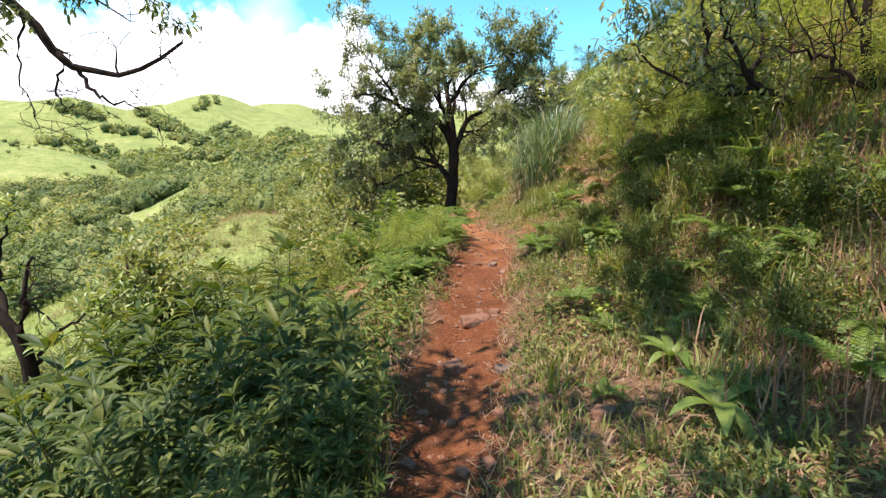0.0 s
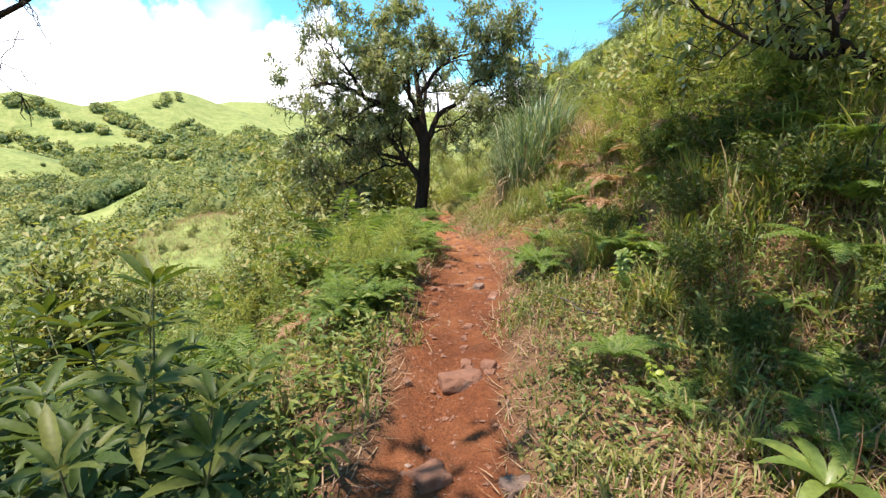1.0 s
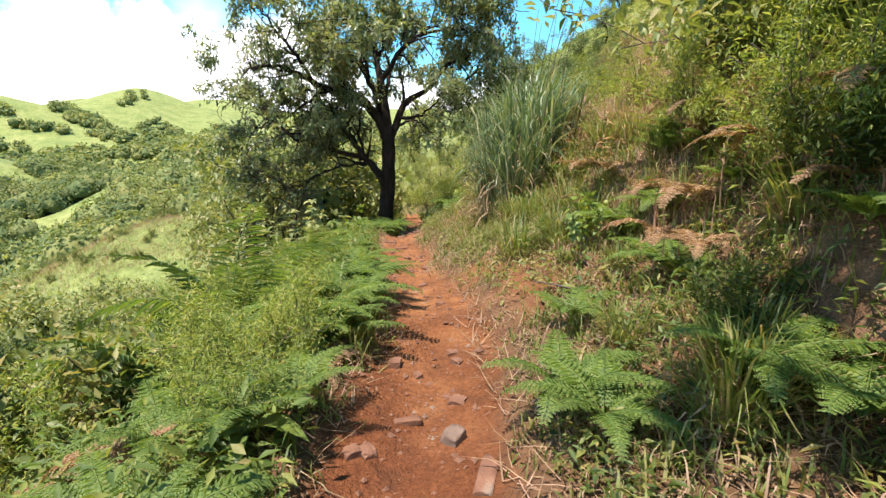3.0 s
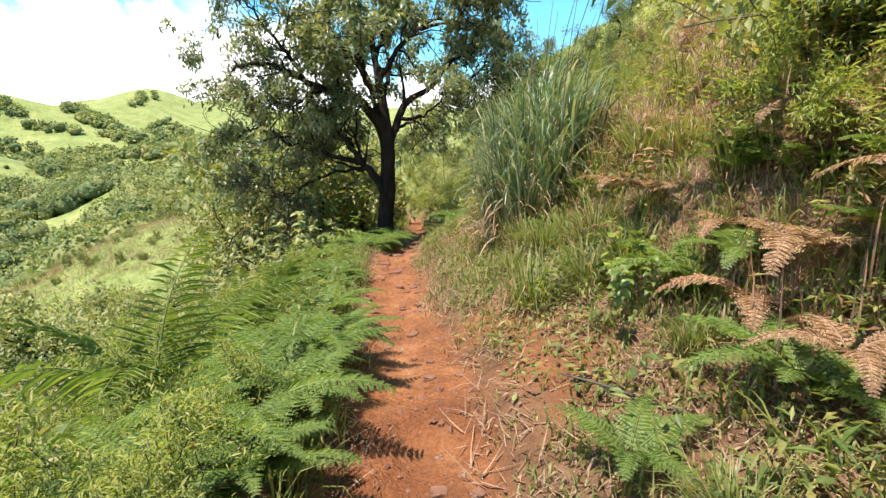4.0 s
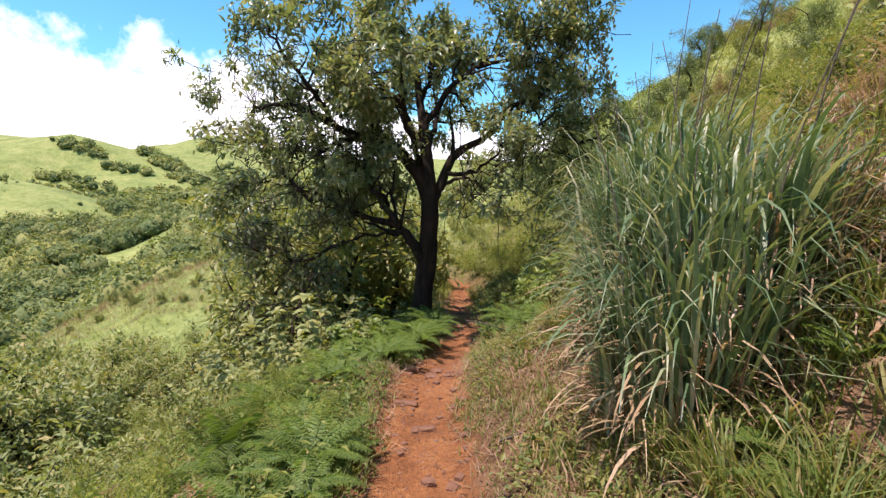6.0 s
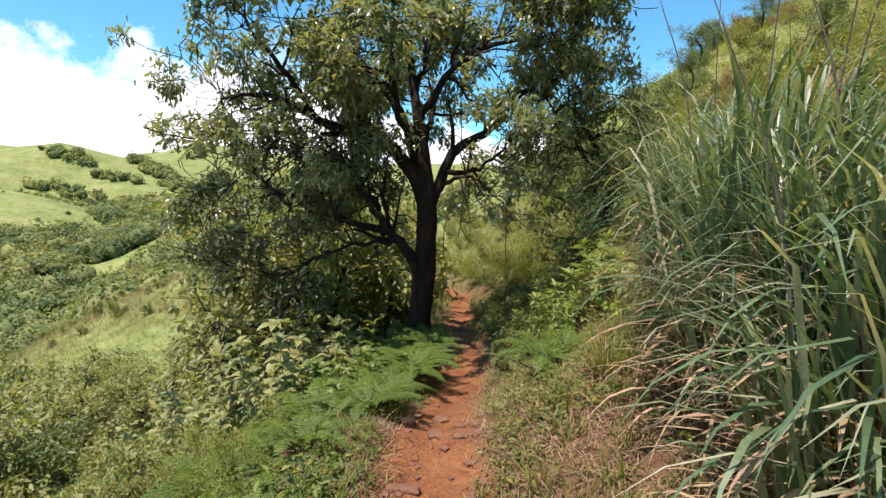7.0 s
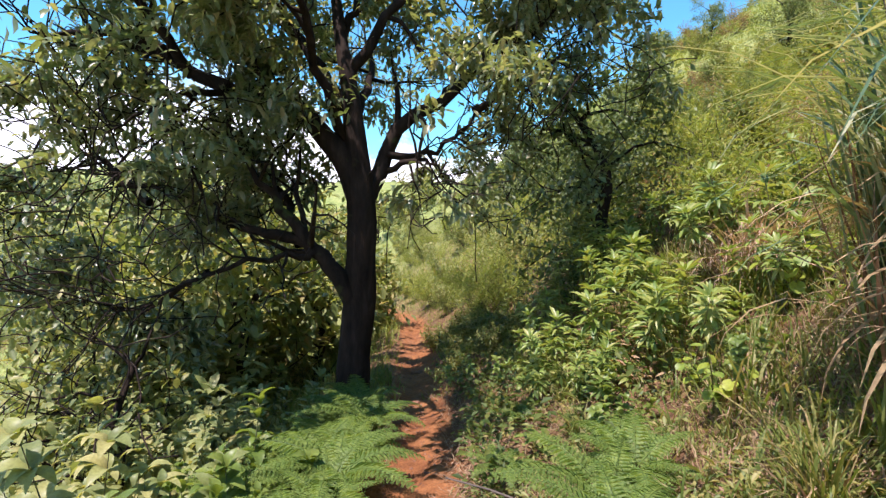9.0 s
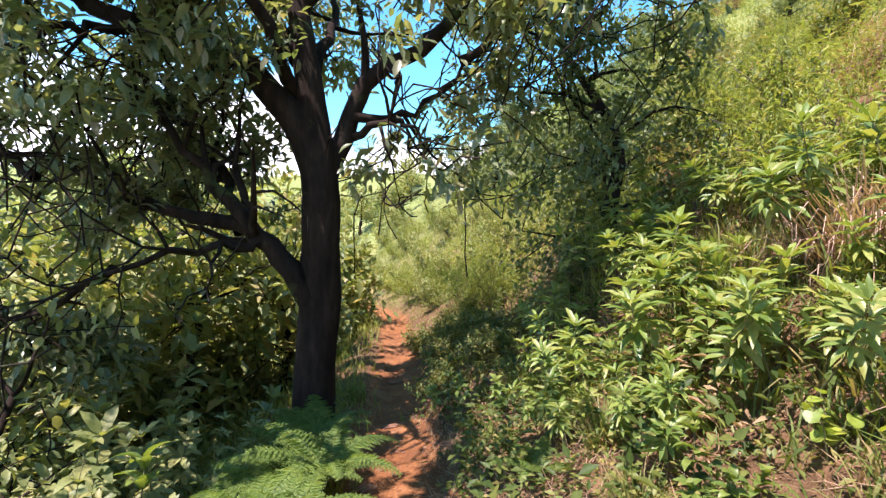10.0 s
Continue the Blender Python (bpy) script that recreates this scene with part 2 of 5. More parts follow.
def ground_material():
    m, nt, o = node_mat("hillside_ground")
    g = nt.nodes.new("ShaderNodeNewGeometry")
    pos = g.outputs["Position"]
    at = nt.nodes.new("ShaderNodeAttribute")
    at.attribute_name = "soil"
    far = nt.nodes.new("ShaderNodeAttribute")
    far.attribute_name = "meadow"
    soil = ramp(nt, tex_noise(nt, pos, 3.0, 8.0, 0.65), [(0.25, (0.12, 0.044, 0.019)), (0.5, (0.225, 0.090, 0.036)), (0.75, (0.335, 0.155, 0.066))])
    soil = mixc(nt, 1.0, soil, ramp(nt, tex_noise(nt, pos, 45.0, 4.0, 0.7), [(0.3, (0.68, 0.64, 0.62)), (0.7, (1.2, 1.2, 1.2))]), "MULTIPLY")
    xyz = nt.nodes.new("ShaderNodeSeparateXYZ")
    nt.links.new(pos, xyz.inputs[0])
    # soil darker and redder before about y = 6, lighter past y = 8
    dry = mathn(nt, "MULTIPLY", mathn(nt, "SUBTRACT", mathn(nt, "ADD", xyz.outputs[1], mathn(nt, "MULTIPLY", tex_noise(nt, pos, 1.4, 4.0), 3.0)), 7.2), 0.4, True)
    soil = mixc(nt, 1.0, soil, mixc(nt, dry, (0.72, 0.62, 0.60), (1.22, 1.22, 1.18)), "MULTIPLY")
    humus = ramp(nt, tex_noise(nt, pos, 5.0, 8.0, 0.7), [(0.3, (0.075, 0.040, 0.022)), (0.5, (0.155, 0.085, 0.044)), (0.72, (0.24, 0.145, 0.078))])
    turf = ramp(nt, tex_noise(nt, pos, 0.06, 6.0, 0.6), [(0.32, (0.18, 0.215, 0.080)), (0.5, (0.25, 0.275, 0.100)), (0.7, (0.33, 0.320, 0.140))])
    turf = mixc(nt, 1.0, turf, ramp(nt, tex_noise(nt, pos, 0.6, 6.0, 0.7), [(0.3, (0.7, 0.74, 0.65)), (0.7, (1.2, 1.18, 1.15))]), "MULTIPLY")
    turf = mixc(nt, 1.0, turf, ramp(nt, tex_noise(nt, pos, 0.22, 8.0, 0.75), [(0.34, (0.68, 0.74, 0.62)), (0.5, (0.96, 0.97, 0.92)), (0.7, (1.1, 1.07, 1.07))]), "MULTIPLY")
    turf = mixc(nt, 1.0, turf, ramp(nt, tex_noise(nt, pos, 1.3, 7.0, 0.75), [(0.34, (0.72, 0.76, 0.68)), (0.52, (0.95, 0.96, 0.92)), (0.7, (1.08, 1.04, 1.04))]), "MULTIPLY")
    c = mixc(nt, far.outputs["Fac"], humus, turf)
    edge = mathn(nt, "MULTIPLY", mathn(nt, "SUBTRACT", tex_noise(nt, pos, 6.0, 5.0, 0.6), 0.5), 0.9)
    sf = mathn(nt, "ADD", at.outputs["Fac"], mathn(nt, "MULTIPLY", edge, mathn(nt, "MULTIPLY", at.outputs["Fac"], 2.0, True)), True)
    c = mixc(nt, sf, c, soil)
    p = nt.nodes.new("ShaderNodeBsdfPrincipled")
    p.inputs["Roughness"].default_value = 0.95
    p.inputs["Specular IOR Level"].default_value = 0.15
    nt.links.new(c, p.inputs["Base Color"])
    b = nt.nodes.new("ShaderNodeBump")
    b.inputs["Strength"].default_value, b.inputs["Distance"].default_value = 1.0, 0.05
    nt.links.new(mathn(nt, "ADD", tex_noise(nt, pos, 14.0, 6.0, 0.65), mathn(nt, "MULTIPLY", tex_noise(nt, pos, 70.0, 3.0, 0.6), 0.35)), b.inputs["Height"])
    nt.links.new(b.outputs[0], p.inputs["Normal"])
    nt.links.new(p.outputs[0], o.inputs[0])
    return m


M_GROUND = ground_material()

# ---- geometry helpers ----
rng = np.random.default_rng(7)


class Soup:
    """Gathers pieces of mesh in arrays."""

    def __init__(self):
        self.v, self.f, self.n = [], [], 0

    def add(self, v, f):
        v = np.asarray(v, dtype=np.float32).reshape(-1, 3)
        for k in f:
            self.f.append(np.asarray(k, dtype=np.int64) + self.n)
        self.v.append(v)
        self.n += len(v)
        return self

    def repeat(self, v, tmpl):
        """v: (n, k, 3) copies of a template with faces tmpl."""
        n, k = v.shape[0], v.shape[1]
        base = (np.arange(n) * k)[:, None, None]
        by = {}
        for f in tmpl:
            by.setdefault(len(f), []).append(f)
        return self.add(v.reshape(-1, 3), [(np.array(fs)[None] + base).reshape(-1, s) for s, fs in by.items()])

    def mesh(self, name, mat, smooth=True):
        me = bpy.data.meshes.new(name)
        if not self.v:
            return me
        v = np.concatenate(self.v)
        tot = np.concatenate([np.full(len(f), f.shape[1], dtype=np.int32) for f in self.f])
        idx = np.concatenate([f.reshape(-1) for f in self.f]).astype(np.int32)
        me.vertices.add(len(v))
        me.vertices.foreach_set("co", v.reshape(-1).astype(np.float32))
        me.loops.add(len(idx))
        me.loops.foreach_set("vertex_index", idx)
        me.polygons.add(len(tot))
        me.polygons.foreach_set("loop_start", np.concatenate([[0], np.cumsum(tot)[:-1]]).astype(np.int32))
        me.polygons.foreach_set("loop_total", tot)
        me.polygons.foreach_set("use_smooth", np.full(len(tot), smooth))
        me.materials.append(mat)
        me.update(calc_edges=True)
        return me


def part(name, soup, mat, parent=None, label="", smooth=True):
    ob = new(name, soup.mesh(name, mat, smooth))
    if parent:
        ob.parent = parent
    return tagged(ob, label)


def unit(v):
    return v / np.maximum(np.linalg.norm(v, axis=-1, keepdims=True), 1e-9)


def rand_dirs(n, r=rng):
    return unit(r.normal(size=(n, 3)))


# leaf templates: along, across, up
LEAF2 = (np.array([(0, 0, 0), (0.45, 0.5, 0.10), (1, 0, -0.08), (0.45, -0.5, 0.10)]), [(0, 1, 2), (0, 2, 3)])
LEAF6 = (np.array([(0, 0, 0), (0.28, 0.42, 0.06), (0.32, 0, 0.0), (0.28, -0.42, 0.06), (0.68, 0.40, 0.03), (0.70, 0, -0.03), (0.68, -0.40, 0.03), (1, 0, -0.16)]),
         [(0, 2, 1), (0, 3, 2), (1, 2, 5, 4), (2, 3, 6, 5), (4, 5, 7), (5, 6, 7)])


def leaves(soup, P, D, N, L, W, tmpl=LEAF2):
    D = unit(D)
    S = unit(np.cross(D, N))
    U = np.cross(S, D)
    t = tmpl[0]
    L, W = np.broadcast_to(L, len(P)), np.broadcast_to(W, len(P))
    v = P[:, None] + D[:, None] * (t[:, 0][None, :, None] * L[:, None, None]) + S[:, None] * (t[:, 1][None, :, None] * W[:, None, None]) + U[:, None] * (t[:, 2][None, :, None] * L[:, None, None])
    return soup.repeat(v, tmpl[1])


BLADE_F = [(0, 1, 3, 2), (2, 3, 5, 4), (4, 5, 6)]


def blades(soup, P, az, H, W, lean, droop, r=rng, simple=False):
    """Grass blades: base, heading, length, width, lean off the upright and how far the tip droops (radians)."""
    n = len(P)
    d = np.stack([np.sin(az), np.cos(az), np.zeros(n)], 1)
    s = np.stack([np.cos(az), -np.sin(az), np.zeros(n)], 1)
    z = np.array([0, 0, 1.0])
    p, rows, a = P.copy(), [], lean.copy()
    for i, (seg, w) in enumerate(((0.4, 1.0), (0.33, 0.85), (0.27, 0.0))):
        rows.append((p.copy(), w if i == 0 else (1.0, 0.8)[i - 1]))
        p = p + (d * np.sin(a)[:, None] + z * np.cos(a)[:, None]) * (H * seg)[:, None]
        a = a + droop * (0.35 + 0.4 * i)
    if simple:
        v = np.stack([rows[0][0] - s * (W * 0.5)[:, None], rows[0][0] + s * (W * 0.5)[:, None], rows[1][0] - s * (W * 0.45)[:, None], rows[1][0] + s * (W * 0.45)[:, None], p], 1)
        return soup.repeat(v, [(0, 1, 3, 2), (2, 3, 4)])
    v = np.empty((n, 7, 3))
    for i, (q, w) in enumerate(rows):
        v[:, 2 * i] = q - s * (W * w * 0.5)[:, None]
        v[:, 2 * i + 1] = q + s * (W * w * 0.5)[:, None]
    v[:, 6] = p
    return soup.repeat(v, BLADE_F)


def tube(soup, pts, rad, sides=7, wob=0.0, r=rng):
    pts = np.asarray(pts, dtype=float)
    rad = np.broadcast_to(rad, len(pts)).astype(float)
    t = unit(np.gradient(pts, axis=0))
    ref = np.array([0.0, 0, 1]) if abs(t[0][2]) < 0.9 else np.array([1.0, 0, 0])
    a = np.linspace(0, 2 * np.pi, sides, endpoint=False)
    v = []
    for i in range(len(pts)):
        x = unit(np.cross(t[i], ref))
        y = np.cross(t[i], x)
        ref = y if abs(np.dot(t[i], ref)) > 0.95 else ref
        k = rad[i] * (1 + wob * r.normal(size=sides))
        v.append(pts[i] + np.outer(np.cos(a) * k, x) + np.outer(np.sin(a) * k, y))
    v = np.concatenate(v)
    f = [(i * sides + j, i * sides + (j + 1) % sides, (i + 1) * sides + (j + 1) % sides, (i + 1) * sides + j) for i in range(len(pts) - 1) for j in range(sides)]
    e = len(pts) - 1
    caps = [(e * sides + j, e * sides + (j + 1) % sides, e * sides + (j + 2) % sides) for j in range(0, 1)]
    return soup.add(v, [np.array(f), np.array(caps)])


def smooth_line(ctrl, n):
    """A Catmull-Rom line through the control points."""
    c = np.asarray(ctrl, dtype=float)
    c = np.vstack([2 * c[0] - c[1], c, 2 * c[-1] - c[-2]])
    res = []
    for u in np.linspace(0, len(c) - 3 - 1e-6, n):
        i = int(u)
        w = u - i
        p0, p1, p2, p3 = c[i:i + 4]
        res.append(0.5 * (2 * p1 + (p2 - p0) * w + (2 * p0 - 5 * p1 + 4 * p2 - p3) * w * w + (3 * p1 - p0 - 3 * p2 + p3) * w ** 3))
    return np.array(res)


def lattice(seed):
    return np.random.default_rng(seed).random((64, 64))


LAT = [lattice(s) for s in range(4)]


def vnoise(x, y, k=0):
    """Smooth value noise, about 0 to 1, one cell a metre."""
    x, y = np.asarray(x, dtype=float), np.asarray(y, dtype=float)
    i, j = np.floor(x).astype(int), np.floor(y).astype(int)
    u, w = x - i, y - j
    u, w = u * u * (3 - 2 * u), w * w * (3 - 2 * w)
    g = LAT[k]
    a, b, c, d = g[i % 64, j % 64], g[(i + 1) % 64, j % 64], g[i % 64, (j + 1) % 64], g[(i + 1) % 64, (j + 1) % 64]
    return (a * (1 - u) + b * u) * (1 - w) + (c * (1 - u) + d * u) * w


def fbm(x, y, k=0):
    return (vnoise(x, y, k) - 0.5) + 0.5 * (vnoise(2.1 * x + 9, 2.1 * y + 4, k) - 0.5) + 0.25 * (vnoise(4.3 * x + 3, 4.3 * y + 7, k) - 0.5)


def sstep(a, b, x):
    t = np.clip((x - a) / (b - a), 0, 1)
    return t * t * (3 - 2 * t)


# ---- the lie of the land ----
PY = [-6, 0, 1.85, 3.0, 4.2, 5.5, 6.8, 8.2, 9.5, 11, 12.5, 13.5, 15.8, 17.2, 20.2, 23, 26.4, 32, 45]
PX = [-0.1, 0.08, 0.19, 0.33, 0.50, 0.66, 0.90, 0.92, 0.75, 0.78, 0.78, 0.86, 1.20, 1.23, 1.42, 1.58, 1.58, 0.6, -4.0]
PZY = [-6, 0, 3.5, 4.1, 5.8, 7.2, 8.4, 9.4, 10.2, 11.6, 12.3, 13.2, 14.2, 17, 24, 40, 80, 200, 600]
PZZ = [0.75, 0.66, 0.57, 0.66, 0.77, 0.77, 0.64, 0.50, 0.43, 0.42, 0.41, 0.14, -0.10, -0.46, -1.25, -3.0, -6.0, -12, -25]


def path_x(y):
    return np.interp(y, PY, PX)


def path_z(y):
    return np.interp(y, PZY, PZZ)


# ridges of the valley: crest points, fall of the flanks, roundness of the crest
RIDGES = [
    (((-1500, 300, 150), (-760, 520, 98), (-449, 568, 47), (-415, 569, 51), (-355, 562, 41), (-316, 539, 27), (-251, 506, 4), (-197, 470, -14)), 0.42, 45),
    (((-1600, 1150, 40), (-681, 1171, 71), (-597, 1161, 93), (-514, 1145, 113), (-419, 1157, 81), (-316, 1137, 44), (-180, 1060, 24), (250, 1000, 60)), 0.36, 45),
    (((-513, 1140, 108), (-442, 1008, 55), (-361, 879, 8)), 0.36, 30),
    (((-419, 1157, 75), (-332, 997, 28), (-262, 850, 2)), 0.36, 30),
    (((-1227, 1951, 125), (-1115, 2017, 163), (-980, 2150, 120), (-794, 2265, 169), (-632, 2212, 169), (-476, 2251, 120), (200, 2300, 140)), 0.30, 60),
    (((-900, 120, 110), (-330, 180, 28), (-170, 216, 1), (-160, 235, -6), (-154, 258, -20)), 0.34, 28),
    (((-222, 372, -26), (-195, 400, -12), (-165, 424, -4), (-80, 411, 8)), 0.34, 22),
    (((-90, 146, -20), (-80, 156, -11.5), (-70, 161, -11), (-55, 150, -10)), 0.34, 9),
]


def ridge(x, y, pts, slope, soft):
    """Height of a rounded ridge that falls away evenly from its crest line."""
    best, crest = np.full(x.shape, 1e9), np.zeros(x.shape)
    for (ax, ay, az), (bx, by, bz) in zip(pts[:-1], pts[1:]):
        dx, dy = bx - ax, by - ay
        t = np.clip(((x - ax) * dx + (y - ay) * dy) / (dx * dx + dy * dy), 0, 1)
        d = np.hypot(x - ax - t * dx, y - ay - t * dy)
        near = d < best
        best = np.where(near, d, best)
        crest = np.where(near, az + t * (bz - az), crest)
    return crest - slope * (np.sqrt(best ** 2 + soft ** 2) - soft)


def valley_floor(r):
    return np.interp(r, [0, 150, 240, 350, 480, 800, 1000, 1400, 2800], [-48, -42, -36, -30, -19, -9, -4, 6, 60])


def land(x, y):
    """Height of the ground."""
    x, y = np.broadcast_arrays(np.asarray(x, dtype=float), np.asarray(y, dtype=float))
    u = x - path_x(np.minimum(y, 45.0))
    zp = path_z(y)
    r = np.hypot(x, y)
    near = 1 - sstep(25, 70, r)
    ur = np.maximum(u - 0.30, 0)
    s1 = np.interp(y, [3.5, 6, 9, 40], [0.20, 0.34, 0.52, 0.60])
    bank = s1 * np.minimum(ur, 1.5) + 0.64 * np.clip(ur - 1.5, 0, 150) + near * (0.06 * sstep(0, 0.2, ur) + 0.25 * sstep(1.4, 2.4, ur) * (0.2 + vnoise(y * 0.5, ur * 0.3)) + 0.32 * sstep(1.15, 1.6, ur) * sstep(3.0, 5.0, y) * (1 - sstep(9.0, 11.0, y)) * (0.5 + vnoise(y * 0.9, y * 0 + 2)))
    bank = bank - 0.12 * np.maximum(ur - 60, 0)
    ul = np.maximum(-u - 0.30, 0)
    fall = 0.30 * np.minimum(ul, 0.9) + 0.50 * np.clip(ul - 0.9, 0, 16) + 0.36 * np.maximum(ul - 16.9, 0) - near * 0.10 * sstep(0, 0.15, ul) * (1 - sstep(0.4, 1.2, ul))
    fall = fall + 0.08 * np.maximum(ul - 60, 0)
    spur = 7.2 * np.exp(-((y - 72) / 20) ** 2) * sstep(8, 26, ul) * (1 - 0.35 * sstep(28, 52, ul)) - 1.0 * np.exp(-((y - 45) / 18) ** 2) * sstep(6, 30, ul)
    rut = 0.05 * np.exp(-((u + 0.02) / 0.16) ** 2) * near
    hill = zp + bank - fall + spur - rut
    hill = hill + near * (0.10 * fbm(x * 0.8, y * 0.8) * sstep(0.3, 0.9, np.abs(u)) + 0.035 * fbm(x * 4, y * 4, 1) + 0.03 * fbm(x * 11, y * 9, 2)) + (1 - near) * 3.0 * fbm(x * 0.03, y * 0.03, 2)
    # valley and far ranges
    far = valley_floor(r)
    for pts, slope, soft in RIDGES:
        h = ridge(x, y, pts, slope, soft)
        top = np.maximum(far, h)
        far = top + 5.0 * np.log(np.exp((far - top) / 5.0) + np.exp((h - top) / 5.0))
    far = far + 7 * fbm(x * 0.012, y * 0.012, 3) * sstep(200, 500, r)
    k = 5.0
    m = np.maximum(hill, far)
    return np.where(r < 70, hill, m + k * np.log(np.exp((hill - m) / k) + np.exp((far - m) / k)) * sstep(70, 160, r))


def axis(lo, a, b, hi, step, grow):
    mid = list(np.arange(a, b, step))
    up, d, v = [], step, b
    while v < hi:
        up.append(v)
        d *= grow
        v += d
    dn, d, v = [], step, a
    while v > lo:
        d *= grow
        v -= d
        dn.append(v)
    return np.array(dn[::-1] + mid + up + [hi])


def washed(u, y):
    """Bare washed earth that leaves the path towards the bank."""
    mid = np.interp(y, [3.8, 5.2, 6.2, 7.2, 8.6], [1.5, 1.15, 0.95, 0.70, 0.40])
    return np.exp(-((u - mid) / 0.30) ** 2) * sstep(4.7, 5.7, y) * (1 - sstep(8.2, 9.0, y))


def make_ground():
    xs = axis(-2600, -1.0, 3.0, 1500, 0.07, 1.055)
    ys = axis(-400, 0.5, 22.0, 2800, 0.08, 1.045)
    X, Y = np.meshgrid(xs, ys)
    Z = land(X, Y)
    nx, ny = len(xs), len(ys)
    i = (np.arange(ny - 1)[:, None] * nx + np.arange(nx - 1)[None]).reshape(-1)
    s = Soup().add(np.stack([X, Y, Z], -1), [np.stack([i, i + 1, i + nx + 1, i + nx], 1)])
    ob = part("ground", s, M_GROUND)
    u = X - path_x(np.minimum(Y, 45.0))
    wid = 0.31 + 0.10 * (vnoise(Y * 1.3, Y * 0 + 3) - 0.5)
    soil = 1 - sstep(wid - 0.05, wid + 0.16, np.abs(u))
    # bare washed earth beside the path
    soil = np.maximum(soil, 0.75 * washed(u, Y) * sstep(0.3, 0.6, vnoise(X * 2.2, Y * 2.2, 2))) * (Y < 34)
    for nm, val in (("soil", soil), ("meadow", sstep(14, 40, np.hypot(X, Y - 8)))):
        a = ob.data.attributes.new(nm, "FLOAT", "POINT")
        a.data.foreach_set("value", val.reshape(-1).astype(np.float32))
    return tagged(ob, "red earth footpath across a steep grassy hillside above a valley", "ground", kind="structure")


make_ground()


def on_land(x, y):
    x, y = np.asarray(x, dtype=float), np.asarray(y, dtype=float)
    return np.stack([x, y, land(x, y)], -1)

# ---- trees ----


def limb_lines(start, direction, length, radius, depth, r, lines, tips, up=0.15, spread=0.75, bend=0.28, steps=7, kids=(2, 4)):
    """Grows a limb and its branches. lines: (points, radii); tips: (point, direction)."""
    p, d, pts, ds = np.array(start, float), unit(np.array(direction, float)), [], []
    for i in range(steps):
        pts.append(p)
        ds.append(d)
        d = unit(d + r.normal(size=3) * bend + np.array([0, 0, up * 0.3]))
        p = p + d * length / (steps - 1)
    pts = np.array(pts)
    rad = np.linspace(radius, radius * (0.16 if depth else 0.15), steps)
    lines.append((pts, rad))
    if depth == 0:
        for i in range(1, steps):
            tips.append((pts[i], ds[i]))
        return
    for k in range(r.integers(*kids) + 1):
        i = int(r.integers(2, steps))
        side = unit(np.cross(ds[i], r.normal(size=3)))
        limb_lines(pts[i], unit(ds[i] * (1 - spread * 0.5) + side * spread + np.array([0, 0, up])), length * r.uniform(0.5, 0.72), rad[i] * 0.62, depth - 1, r, lines, tips, up, spread, bend, max(4, steps - 1), kids)


def crown_leaves(soup, tips, per, size, r, droop=0.5, scatter=0.12, slim=0.36, tmpl=LEAF2):
    P = np.repeat(np.array([t[0] for t in tips]), per, 0) + r.normal(size=(len(tips) * per, 3)) * scatter
    D0 = np.repeat(np.array([t[1] for t in tips]), per, 0)
    D = unit(D0 * 0.5 + rand_dirs(len(P), r) + np.array([0, 0, -droop]))
    N = unit(rand_dirs(len(P), r) * 0.6 + np.array([0, 0, 1.0]))
    L = size * r.uniform(0.6, 1.25, len(P))
    leaves(soup, P, D, N, L, L * slim, tmpl)


def whorl_leaves(soup, tips, per, size, r, droop=0.35, slim=0.4, tmpl=LEAF6, scatter=0.05):
    """A spray of leaves round each twig end."""
    n = len(tips)
    P = np.array([t[0] for t in tips])
    D0 = np.array([t[1] for t in tips])
    for k in range(per):
        D = unit(D0 * r.uniform(0.1, 0.7) + rand_dirs(n, r) * 0.9 + np.array([0, 0, -droop]))
        L = size * r.uniform(0.6, 1.2, n)
        leaves(soup, P + r.normal(size=(n, 3)) * scatter, D, unit(np.array([0, 0, 1.0]) + 0.5 * rand_dirs(n, r)), L, L * slim, tmpl)


def limb_part(tree, ctrl, rad, r, lines, tips, twigs=0.85, n=14, reach=(0.8, 1.5), first=4, mat=None, thin=0.35, up=0.12):
    pts = smooth_line(ctrl, n)
    pts[1:] += r.normal(size=(n - 1, 3)) * 0.025
    rr = np.linspace(rad, rad * thin, n)
    lb = Soup()
    tube(lb, pts, rr, 8, 0.04, r)
    part("limb", lb, mat or M_BARK, tree)
    dirs = unit(np.gradient(pts, axis=0))
    for i in range(first, n):
        for k in range(1 if i < n - 2 else 3):
            if r.random() < twigs:
                side = unit(np.cross(dirs[i], r.normal(size=3)))
                limb_lines(pts[i], unit(dirs[i] * 0.5 + side * 0.9 + np.array([0, 0, 0.1])), r.uniform(*reach), rr[i] * 0.6, 1, r, lines, tips, up, 0.8, 0.35, 6, (2, 4))


